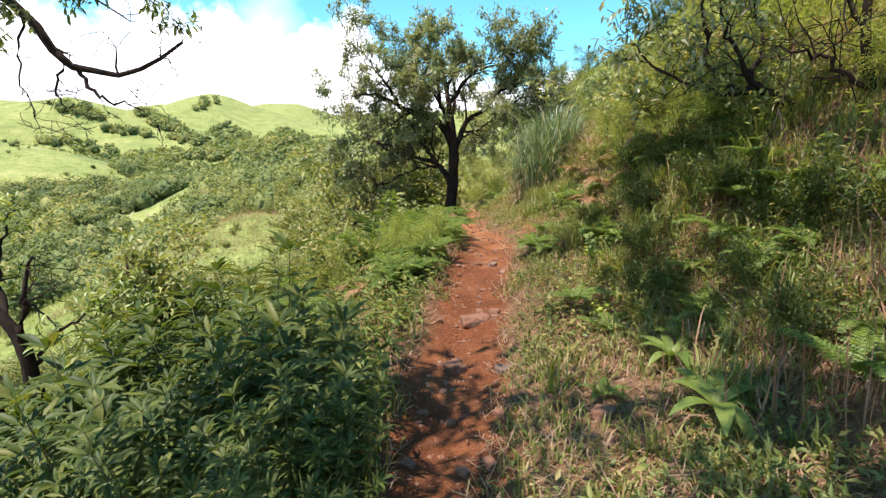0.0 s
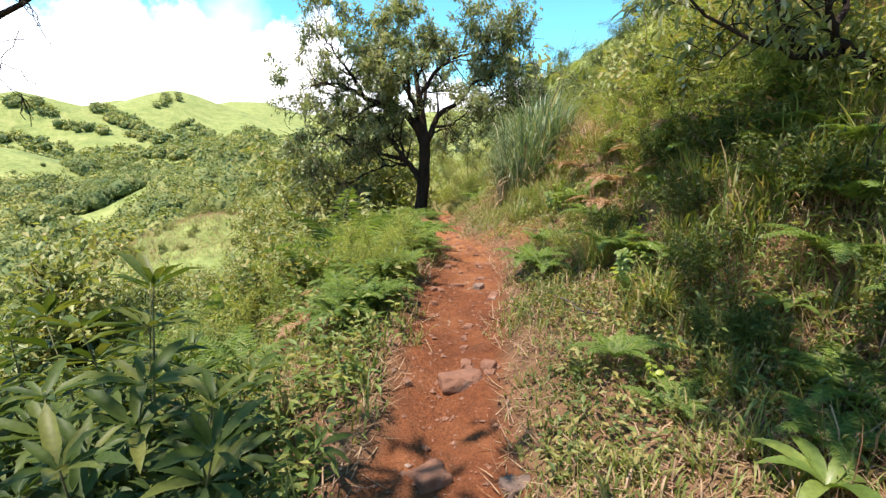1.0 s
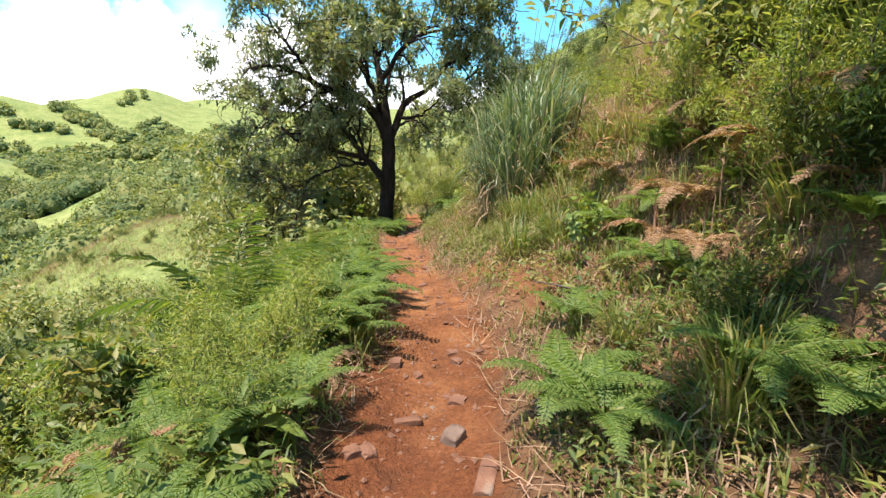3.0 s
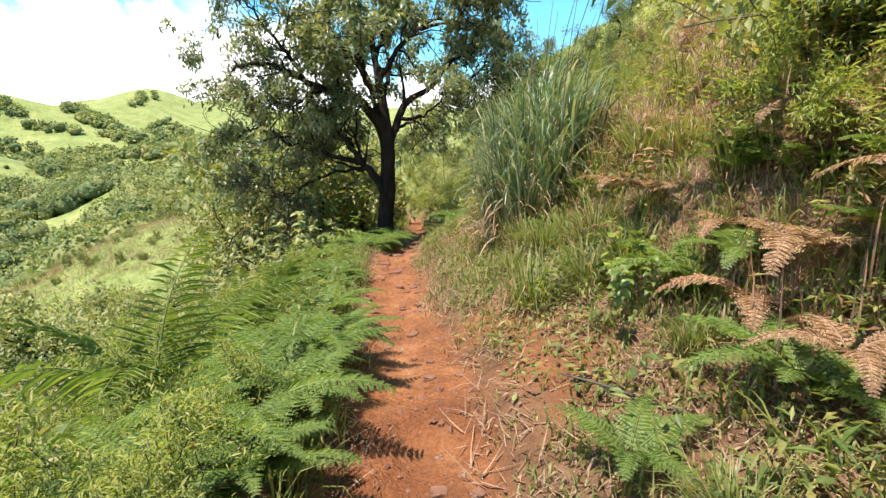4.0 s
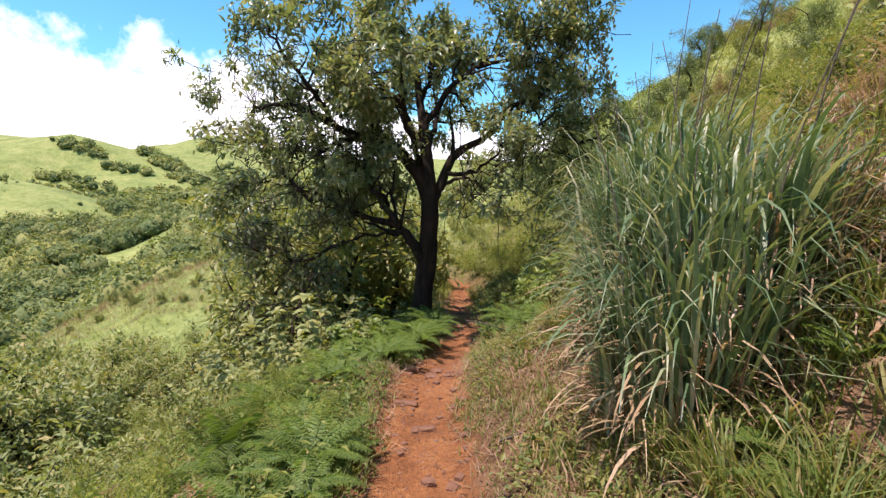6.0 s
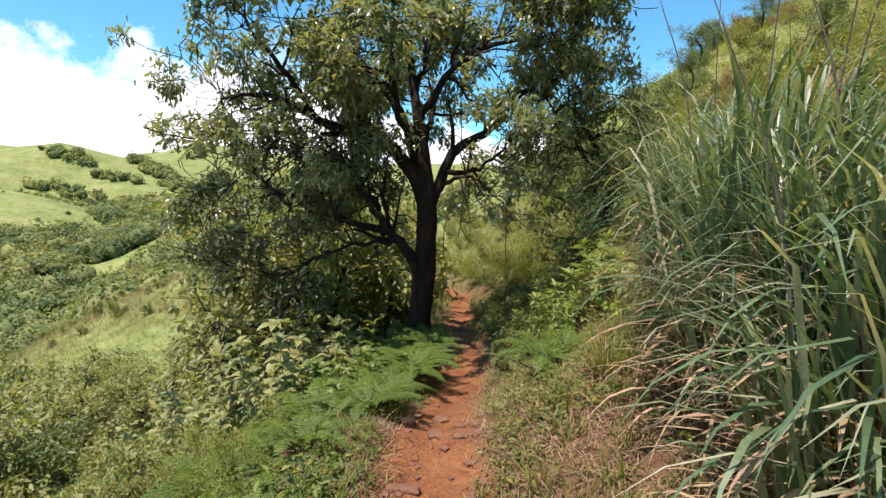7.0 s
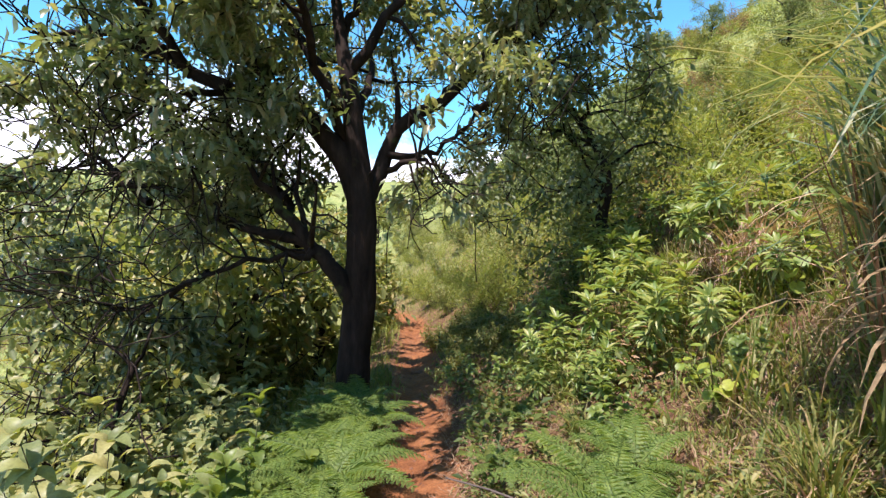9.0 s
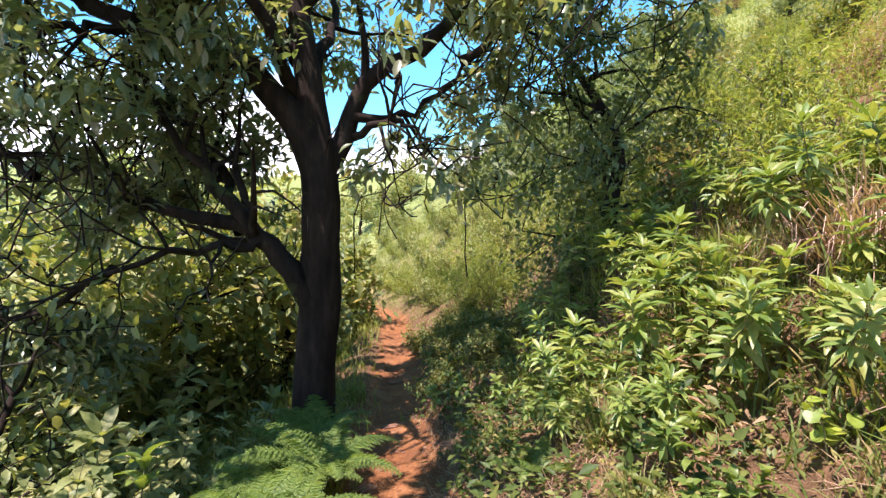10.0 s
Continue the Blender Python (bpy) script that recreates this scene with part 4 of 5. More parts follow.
def scatter(n, x0, x1, y0, y1, r, clear=0.36):
    x, y = r.uniform(x0, x1, n), r.uniform(y0, y1, n)
    u = x - path_x(y)
    bare = 0.8 * washed(u, y) * sstep(0.3, 0.6, vnoise(x * 2.2, y * 2.2, 2))
    k = (np.abs(u) > clear + 0.2 * (vnoise(y * 2.3, x * 1.1, 1) - 0.4)) & (r.random(n) > bare)
    return x[k], y[k], u[k]


def grass_field(name, n_tufts, per, box, height, mat, r, label, width=0.008, spread=0.07, lean=0.5, droop=0.7, clear=0.36, clumpy=0.0, simple=False):
    x, y, u = scatter(n_tufts, *box, r, clear)
    if clumpy:
        k = r.random(len(x)) < sstep(clumpy - 0.15, clumpy + 0.15, vnoise(x * 0.9 + 5, y * 0.9, 0) * 0.6 + vnoise(x * 2.7, y * 2.7, 1) * 0.4)
        x, y = x[k], y[k]
    n = len(x)
    u = x - path_x(y)
    h = height * np.where(u > 0, 0.42 + 0.58 * sstep(0.6, 2.0, u), 1.0) * np.exp(r.normal(size=n) * 0.35) * (0.55 + 0.95 * vnoise(x * 0.8, y * 0.8, 3))
    X = np.repeat(x, per) + r.normal(size=n * per) * spread
    Y = np.repeat(y, per) + r.normal(size=n * per) * spread
    P = on_land(X, Y)
    P[:, 2] -= 0.015
    H = np.repeat(h, per) * r.uniform(0.5, 1.2, n * per)
    s = Soup()
    blades(s, P, r.uniform(0, 6.283, n * per), H, width * r.uniform(0.7, 1.5, n * per), np.abs(r.normal(size=n * per)) * lean, np.abs(r.normal(size=n * per)) * droop + 0.15, r, simple)
    return tagged(part(name, s, mat), label, "grass", kind="stuff")


rg = np.random.default_rng(3)
grass_field("bank_grass", 13000, 9, (0.2, 6.5, -0.5, 17), 0.13, M_GRASS, rg, "short green and straw-tipped grass on the bank above the path", 0.007, 0.05, 0.55, 0.8, 0.36, 0.36)
grass_field("tuft_grass", 2400, 24, (0.7, 6.5, 0.5, 17), 0.22, M_GRASS, rg, "arching grass tufts on the bank above the path", 0.010, 0.045, 0.55, 0.9, 0.6, 0.45)
grass_field("verge_grass", 13000, 9, (-5, 1.2, 0.0, 19), 0.18, M_GRASS, rg, "green grass on the slope edge below the path", 0.008, 0.06, 0.5, 0.8, 0.36, 0.4)
grass_field("slope_grass", 11000, 6, (-60, -3, 12, 80), 0.45, M_GRASS_FAR, rg, "long yellow-green grass covering the falling slope", 0.018, 0.22, 0.6, simple=True)
grass_field("meadow_grass", 5200, 7, (-50, -16, 56, 82), 0.5, M_STRAW, rg, "dry tan grass on the open strip of the spur", 0.02, 0.25, 0.6, simple=True)
grass_field("hillside_grass", 12000, 6, (5.5, 36, 6, 60), 0.40, M_GRASS_FAR, rg, "long bright green grass covering the rising hillside", 0.018, 0.20, 0.6, simple=True)
grass_field("beyond_grass", 7000, 7, (-5, 8, 17, 40), 0.30, M_GRASS_FAR, rg, "soft green grass beside the path beyond the tree", 0.012, 0.1, simple=True)


def straw_field(name, n, box, r, label):
    x, y, u = scatter(n, *box, r, 0.25)
    P = on_land(x, y)
    P[:, 2] += 0.012
    s = Soup()
    blades(s, P, r.uniform(0, 6.283, len(x)), r.uniform(0.05, 0.22, len(x)), 0.005 * r.uniform(0.6, 1.6, len(x)), np.full(len(x), 1.25) + r.normal(size=len(x)) * 0.25, r.normal(size=len(x)) * 0.3, r, True)
    return tagged(part(name, s, M_STRAW), label, "dead grass", kind="stuff")


straw_field("dead_grass", 56000, (-1.5, 6.0, 0, 18), rg, "dead straw and dry stems lying on the bank")


def herb_field(name, n, box, r, mat, label, size=0.05, lift=0.16, clear=0.42, per=7, clumpy=0.0, slim=0.45):
    x, y, u = scatter(n, *box, r, clear)
    k = r.random(len(x)) > 0.8 * meadow_strip(x, y)
    x, y = x[k], y[k]
    if clumpy:
        k = r.random(len(x)) < sstep(clumpy - 0.12, clumpy + 0.12, vnoise(x * 0.8 + 31, y * 0.8 + 7, 2) * 0.65 + vnoise(x * 2.4, y * 2.4, 3) * 0.35)
        x, y = x[k], y[k]
    base = on_land(x, y)
    hh = lift * r.uniform(0.3, 1.4, len(x)) * (0.5 + 1.0 * vnoise(x, y, 2))
    P = np.repeat(base, per, 0) + r.normal(size=(len(x) * per, 3)) * np.array([0.05, 0.05, 0.02])
    P[:, 2] += np.repeat(hh, per) * r.uniform(0.1, 1.0, len(P))
    D = rand_dirs(len(P), r)
    D[:, 2] = D[:, 2] * 0.4 + 0.1
    L = size * r.uniform(0.6, 1.5, len(P))
    s = Soup()
    leaves(s, P, D, unit(np.array([0, 0, 1.0]) + 0.5 * rand_dirs(len(P), r)), L, L * slim)
    return tagged(part(name, s, mat), label, "undergrowth", kind="stuff")


grass_field("dry_grass", 7600, 8, (0.75, 5.2, 0.6, 14), 0.14, M_STRAW, rg, "dry curling brown grass between the green on the bank", 0.006, 0.06, 0.8, 1.3, 0.5, 0.38)
grass_field("wispy_grass", 3600, 8, (0.75, 5.0, 0.6, 14), 0.16, M_GRASS, rg, "fine wispy light green grass on the bank", 0.005, 0.05, 0.6, 1.1, 0.5, 0.45)
herb_field("bank_herbs", 6000, (0.6, 6.5, 0, 17), rg, M_HERB, "small leafy herbs among the grass of the bank", 0.045, 0.12, 0.5, 8, 0.45)
herb_field("verge_herbs", 7500, (-6, 0.8, 0, 20), rg, M_HERB, "leafy green herbs and low scrub below the path", 0.055, 0.22, 0.5, 10, 0.45)
herb_field("fine_scrub", 9000, (-9, -0.8, 3, 24), rg, M_FERN, "feathery fine-leaved scrub on the slope below the path", 0.06, 0.45, 0.5, 14, 0.55, 0.2)
herb_field("hillside_scrub", 12000, (3.0, 14, 2, 34), rg, M_FEATHER, "feathery bright green scrub on the hillside", 0.07, 0.6, 0.5, 12, 0.42, 0.2)
herb_field("upper_scrub", 9000, (8, 40, 8, 62), rg, M_GRASS_FAR, "rough yellow-green scrub high on the hillside", 0.16, 0.7, 0.5, 9, 0.48, 0.25)
herb_field("brown_bracken", 7000, (2.6, 13, 5, 24), rg, M_DEAD_FERN, "withered brown bracken on the hillside", 0.08, 0.35, 0.5, 10, 0.62, 0.22)
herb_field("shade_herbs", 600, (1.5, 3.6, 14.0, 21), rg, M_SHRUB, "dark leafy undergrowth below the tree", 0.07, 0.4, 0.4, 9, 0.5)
herb_field("slope_scrub", 24000, (-62, -4, 9, 100), rg, M_SCRUB, "low mixed scrub on the falling slope", 0.13, 0.9, 0.5, 9, 0.45)
herb_field("leaf_litter", 3500, (-1.2, 5.0, 0, 17), rg, M_LITTER, "dry brown leaf litter on the bank", 0.035, 0.008, 0.25, 7, 0.0, 0.3)


# dark weeds whose leaf colour also holds painted shade
herb_field("bank_undergrowth", 2400, (0.85, 4.6, 0.6, 6.2), rg, M_SHADE_LEAF, "dark leafy undergrowth covering the bank, darkened further for shade", 0.034, 0.13, 0.5, 8, 0.46, 0.42)
herb_field("bank_runners", 1300, (0.75, 4.4, 0.8, 16), rg, M_HERB, "creeping pale green weeds on the bank", 0.06, 0.14, 0.5, 6, 0.44, 0.30)
herb_field("edge_undergrowth", 1800, (-1.6, 0.2, 1.0, 13), rg, M_WEED, "dark leafy undergrowth along the path edge", 0.07, 0.30, 0.42, 8, 0.45, 0.34)


herb_field("path_weeds", 3400, (1.0, 2.4, 7.8, 14.6), rg, M_HERB, "low bright green weeds beside the path", 0.032, 0.08, 0.4, 8, 0.47, 0.4)
herb_field("verge_weeds", 3000, (-0.9, 0.9, 8.0, 15.0), rg, M_FERN, "low bright green weeds on the slope edge", 0.04, 0.14, 0.4, 9, 0.4, 0.3)


def stem_field(name, n, box, r, height, label):
    """Thin dead stems standing among the grass."""
    x, y, u = scatter(n, *box, r, 1.3)
    k = r.random(len(x)) < sstep(0.35, 0.6, vnoise(x * 0.9 + 3, y * 0.9, 1))
    x, y = x[k], y[k]
    s = Soup()
    blades(s, on_land(x, y), r.uniform(0, 6.283, len(x)), height * r.uniform(0.4, 1.2, len(x)), 0.006 * r.uniform(0.6, 1.6, len(x)), np.abs(r.normal(size=len(x))) * 0.4, r.normal(size=len(x)) * 0.4, r)
    return tagged(part(name, s, M_LITTER), label, "dead stems", kind="stuff")


stem_field("dead_stems", 7000, (0.9, 5.2, 0.8, 12), rg, 0.42, "thin brown dead stems standing on the bank")

herb_field("thicket_undergrowth", 1000, (1.7, 4.8, 3.0, 8.0), rg, M_WEED, "dark leafy undergrowth on the steep bank", 0.06, 0.24, 0.6, 7, 0.48, 0.2)

# ---- tall grass ----
def ribbons(soup, P, az, H, W, lean, droop, start, segs=7):
    """Long grass ribbons: upright at first, bending over past the given share of their length."""
    n = len(P)
    d = np.stack([np.sin(az), np.cos(az), np.zeros(n)], 1)
    s = np.stack([np.cos(az), -np.sin(az), np.zeros(n)], 1)
    p, rows = P.copy(), []
    for i in range(segs + 1):
        t = i / segs
        w = W * (0.55 + 0.45 * min(1, t * 3)) * max(0.04, 1 - t ** 3)
        rows += [p - s * (w * 0.5)[:, None], p + s * (w * 0.5)[:, None]]
        a = lean + droop * np.clip((t - start) / np.maximum(1 - start, 0.05), 0, 1) ** 0.8
        p = p + (d * np.sin(a)[:, None] + np.array([0, 0, 1.0]) * np.cos(a)[:, None]) * (H / segs)[:, None]
    return soup.repeat(np.stack(rows, 1), [(2 * i, 2 * i + 1, 2 * i + 3, 2 * i + 2) for i in range(segs)])


def make_elephant_grass(name, seed, n_green, n_dry, radius, height, label):
    """A clump of tall ribbons over a skirt of dead hanging leaves and bare stalks."""
    r = np.random.default_rng(seed)
    clump = new(name)
    for nm, n, mat in (("foliage", n_green, M_TALL), ("thatch", n_dry, M_THATCH), ("stubble", n_dry // 2, M_LITTER)):
        a, q = r.uniform(0, 6.283, n), np.sqrt(r.random(n)) * radius
        P = np.stack([q * np.cos(a), q * np.sin(a), q * np.cos(a) * 0.55 - 0.08], 1)
        az = np.pi / 2 - a + r.normal(size=n) * 0.8
        s = Soup()
        if nm == "foliage":
            P[:, 2] += r.uniform(0, 0.5, n) * height * 0.5
            ribbons(s, P, az, height * r.uniform(0.45, 0.95, n), 0.030 * r.uniform(0.4, 1.3, n), 0.04 + np.abs(r.normal(size=n)) * 0.09 + 0.17 * q / radius, r.uniform(1.2, 2.9, n), r.uniform(0.25, 0.7, n))
        elif nm == "thatch":
            P[:, 2] += r.uniform(0.1, 0.8, n) ** 1.3 * height * 0.55
            ribbons(s, P, az, height * r.uniform(0.2, 0.5, n), 0.022 * r.uniform(0.5, 1.4, n), r.uniform(0.3, 1.1, n), r.uniform(1.4, 2.4, n), r.uniform(0.02, 0.3, n), 6)
        else:
            ribbons(s, P, az, height * r.uniform(0.3, 0.62, n), 0.013 * r.uniform(0.6, 1.3, n), np.abs(r.normal(size=n)) * 0.16 + 0.1 * q / radius, r.normal(size=n) * 0.2, np.full(n, 0.3), 4)
        part(nm, s, mat, clump)
    return tagged(clump, label, "grass clump", "tall grass clumps")


def make_tall_grass(name, seed, n_green, n_dry, radius, height, label, green=None, uphill=0.55, wide=0.020, dry_mat=M_STRAW):
    r = np.random.default_rng(seed)
    clump = new(name)
    for nm, n, mat, hs, ln, dr, w in (("foliage", n_green, green or M_TALL, 1.0, 0.20, 1.25, wide), ("thatch", n_dry, dry_mat, 0.62, 0.6, 1.5, 0.014)):
        if not n:
            continue
        a, q = r.uniform(0, 6.283, n), np.sqrt(r.random(n)) * radius
        P = np.stack([q * np.cos(a), q * np.sin(a), np.full(n, -0.08)], 1)
        P[:, 2] += P[:, 0] * uphill
        az = np.pi / 2 - a + r.normal(size=n) * 0.9
        s = Soup()
        blades(s, P, az, height * hs * r.uniform(0.45, 1.15, n), w * r.uniform(0.5, 1.3, n), np.abs(r.normal(size=n)) * ln + 0.3 * q / radius, np.abs(r.normal(size=n)) * dr + 0.1, r)
        part(nm, s, mat, clump)
    return tagged(clump, label, "grass clump", "tall grass clumps")


TALL = "tall arching elephant grass clump with dry straw at its foot"
big = stand(make_elephant_grass("tall_grass_clump", 41, 560, 430, 0.5, 1.75, TALL), 2.85, 12.0)
for i, (dx, dy, hh) in enumerate(((0.1, 0.1, 2.5), (-0.15, 0.3, 2.2), (0.25, -0.2, 2.7))):
    stalk = tube(Soup(), smooth_line([(dx, dy, -0.1), (dx * 1.5, dy * 1.6, hh * 0.6), (dx * 2.6, dy * 2.4, hh)], 9), np.linspace(0.008, 0.003, 9), 5)
    part("flower_stalk", stalk, M_TWIG, big)
for x, y, t, sc in ((2.2, 10.1, 0.3, 0.8), (2.6, 10.5, -0.3, 0.9), (3.0, 12.7, 0.5, 0.95), (2.55, 11.2, -0.5, 0.95)):
    copy_at(big, x, y, t, sc)
dry = stand(make_tall_grass("dry_grass_mound", 42, 0, 900, 0.40, 1.7, "mound of withered pinkish-brown grass on the bank", dry_mat=M_WITHERED), 2.98, 10.4, 0.0, 0.85)
for x, y, sc in ((4.3, 9.9, 0.7), (5.2, 11.8, 0.8), (8.4, 18.0, 1.1), (7.2, 15.6, 0.7), (5.8, 13.4, 0.8), (3.2, 9.3, 0.4), (3.9, 15.1, 0.6), (4.9, 16.6, 0.6), (3.5, 10.9, 0.7), (3.4, 11.6, 0.6), (3.7, 12.3, 0.6)):
    copy_at(dry, x, y, x * 3, sc)
tuft = stand(make_tall_grass("grass_tussock", 43, 230, 110, 0.13, 0.5, "green grass tussock with arching blades on the bank", M_GRASS, 0.3, 0.009), 1.75, 8.1)
for i in range(34):
    y = r_.uniform(3.0, 17)
    x = path_x(y) + 0.9 + abs(r_.normal()) * 1.6
    copy_at(tuft, float(x), float(y), r_.uniform(0, 6.28), r_.uniform(0.5, 0.95))


# ---- ferns ----
def frond_mesh(name, length, pinnae, width, mat, seed, arch=0.9, slim=0.28, rise=0.9, lobes=0):
    """One arching frond from the origin along +y."""
    r = np.random.default_rng(seed)
    s = Soup()
    t = np.linspace(0, 1, 12)
    ang = rise - arch * 1.5 * t
    step = np.stack([np.zeros(12), np.cos(ang), np.sin(ang)], 1) * length / 11
    rib = np.vstack([[0, 0, 0], np.cumsum(step, 0)[:-1]])
    tube(s, rib, np.linspace(0.006, 0.0015, 12), 3)
    k = np.linspace(0.14, 0.99, pinnae)
    P = np.stack([np.interp(k, t, rib[:, i]) for i in range(3)], 1)
    T = unit(np.stack([np.zeros(pinnae), np.cos(np.interp(k, t, ang)), np.sin(np.interp(k, t, ang))], 1))
    N = np.cross(np.array([1.0, 0, 0]), T)
    L = width * np.minimum(1.0, k / 0.25) * (1.04 - k) ** 0.8 + 0.01
    for sd in (-1, 1):
        D = unit(np.array([sd, 0, 0]) + T * 0.4 + N * r.normal(size=(pinnae, 1)) * 0.12 - np.array([0, 0, 0.15]))
        ln = L * r.uniform(0.85, 1.1, pinnae)
        leaves(s, P, D, N, ln, ln * (0.06 if lobes else slim))
        # each side branch of a fern carries its own rows of small leaflets
        for j in range(lobes):
            k2 = (j + 0.6) / lobes
            for q in (-1, 1):
                E = unit(D * 0.45 + np.cross(N, D) * q + N * r.normal(size=(pinnae, 1)) * 0.1)
                leaves(s, P + D * (ln * k2)[:, None], E, N, ln * 0.26 * (1.08 - k2) + 0.004, ln * 0.13 * (1.1 - 0.6 * k2) + 0.002)
    return s.mesh(name, mat)


def make_fern(name, meshes, n, seed, label, tilt=0.15):
    r = np.random.default_rng(seed)
    fern = new(name)
    for i in range(n):
        f = new("frond", meshes[i % len(meshes)])
        f.parent = fern
        k = r.uniform(0.75, 1.1)
        f.matrix_basis = Matrix.Rotation(i * 6.283 / n + r.normal() * 0.3, 4, "Z") @ Matrix.Rotation(r.normal() * tilt, 4, "X") @ Matrix.Scale(k, 4)
    return tagged(fern, label, "fern", "ferns")


FRONDS = [frond_mesh("frond", 0.55, 20, 0.15, M_FERN, i, 0.8 + 0.15 * i, lobes=7) for i in range(3)]
DEADF = [frond_mesh("frond", 0.5, 20, 0.14, M_DEAD_FERN, 5 + i, 1.1 + 0.2 * i, lobes=7) for i in range(2)]
PALM = [frond_mesh("frond", 1.0, 24, 0.30, M_FERN, 9 + i, 0.85 + 0.18 * i, 0.065, 1.1) for i in range(3)]
fern = stand(make_fern("fern", FRONDS, 7, 1, "green fern with arching fronds"), 1.85, 13.3, 0.4, 1.0, 0.12)
fern_b = stand(make_fern("fern", FRONDS, 5, 2, "green fern with arching fronds"), 1.9, 3.0, 0.0, 0.7)
dead = stand(make_fern("withered_fern", DEADF, 5, 3, "withered brown fern hanging from the bank"), 2.45, 6.9, 0.0, 1.1)
palm = stand(make_fern("dwarf_palm", PALM, 8, 4, "dwarf palm with long narrow green leaflets"), -0.75, 8.0, 0.0, 1.4, 0.22)
copy_at(palm, -0.35, 10.0, 1.0, 0.6)
copy_at(palm, -1.6, 7.2, 2.0, 0.7)
copy_at(palm, -1.2, 12.2, 3.0, 0.6)
for x, y, sc in ((-1.5, 8.9, 0.8), (-0.9, 6.9, 0.7), (-0.5, 9.2, 0.7), (-2.2, 8.0, 0.9), (-2.0, 10.0, 0.8), (-0.6, 11.0, 0.6)):
    copy_at(palm, x, y, x * 4, sc * 1.2, 0.2)
# tall bracken among the palms
for i in range(16):
    y = r_.uniform(5.2, 12.0)
    copy_at((fern, fern_b)[i % 2], float(path_x(y)) - 0.6 - abs(r_.normal()) * 0.8, float(y), r_.uniform(0, 6.28), r_.uniform(0.9, 1.35), 0.1)
# bracken along the edge below the path, near the tree
for i in range(26):
    y = r_.uniform(12.6, 17.0)
    copy_at((fern, fern_b)[i % 2], float(path_x(y)) - 0.45 - abs(r_.normal()) * 0.5, float(y), r_.uniform(0, 6.28), r_.uniform(0.95, 1.45), 0.12)
for x, y, sc in ((0.10, 8.9, 0.9), (-0.1, 6.3, 0.9), (0.1, 6.7, 0.8), (-0.4, 5.9, 1.0), (-0.2, 5.4, 0.7), (-0.9, 6.6, 0.9), (-0.3, 7.2, 0.8), (0.2, 10.6, 0.7), (-0.2, 11.4, 0.8),
                 (1.5, 3.4, 0.6), (2.2, 3.2, 0.8), (2.6, 3.8, 0.9), (3.1, 3.9, 1.0), (3.3, 3.2, 0.9), (2.4, 2.2, 0.7), (1.9, 2.2, 0.6), (2.9, 5.0, 0.8), (3.4, 5.4, 0.8), (2.7, 6.4, 0.7),
                 (2.9, 7.6, 0.9), (3.4, 8.3, 0.9), (2.2, 9.2, 0.6), (2.4, 7.3, 1.0), (1.75, 12.6, 0.6), (2.2, 13.9, 0.8), (2.05, 15.3, 0.7), (1.2, 2.5, 0.4), (4.2, 9.0, 1.0), (4.6, 11.0, 1.0), (4.8, 14.6, 1.0), (5.2, 13.0, 1.0)):
    copy_at(fern_b if sc < 0.8 else fern, x, y, x * 5, sc)
for x, y, sc in ((0.15, 9.1, 0.8), (-0.3, 5.2, 0.8), (-0.7, 5.6, 0.9), (-1.0, 7.6, 0.8), (0.0, 13.4, 0.7), (-0.3, 13.0, 0.8), (-0.2, 12.2, 0.7), (3.2, 9.0, 0.8), (4.0, 9.4, 0.9), (2.6, 5.8, 0.8), (5.0, 12.2, 1.0), (4.6, 10.2, 1.0), (3.3, 10.0, 0.9)):
    copy_at(dead, x, y, x * 7, sc)


# ---- broad-leaved plants ----
def strap_mesh(name, length, width, mat, droop):
    s = Soup()
    n = 7
    t = np.linspace(0, 1, n)
    y = length * t * (1 - 0.15 * droop * t)
    z = length * (0.75 * t - (0.55 + droop) * t * t)
    w = width * np.sin(np.clip(t * 0.93 + 0.07, 0, 1) * np.pi) ** 0.75
    v = np.concatenate([np.stack([-w / 2, y, z + w * 0.18], 1), np.stack([0 * w, y, z], 1), np.stack([w / 2, y, z + w * 0.18], 1)])
    i = np.arange(n - 1)
    s.add(v, [np.concatenate([np.stack([i, i + n, i + n + 1, i + 1], 1), np.stack([i + n, i + 2 * n, i + 2 * n + 1, i + n + 1], 1)])])
    return s.mesh(name, mat)


STRAPS = [strap_mesh("leaf", 0.24, 0.065, M_BROAD, d) for d in (0.0, 0.25, 0.5)]


def make_rosette(name, meshes, n, seed, label):
    r = np.random.default_rng(seed)
    plant = new(name)
    for i in range(n):
        f = new("leaf", meshes[i % len(meshes)])
        f.parent = plant
        f.matrix_basis = Matrix.Translation((0, 0, 0.02)) @ Matrix.Rotation(i * 2.4 + r.normal() * 0.2, 4, "Z") @ Matrix.Rotation(r.normal() * 0.15, 4, "X") @ Matrix.Scale(r.uniform(0.7, 1.15), 4)
    return tagged(plant, label, "plant", "rosette plants")


ros = stand(make_rosette("rosette_plant", STRAPS, 8, 1, "rosette of long bright green strap leaves on the bank"), 2.3, 3.75, 0.3, 0.95, 0.03)
for x, y, sc in ((1.72, 2.75, 1.1), (1.62, 2.05, 1.35), (0.02, 5.7, 1.2), (2.0, 14.6, 0.9)):
    copy_at(ros, x, y, x * 3, sc, 0.03)


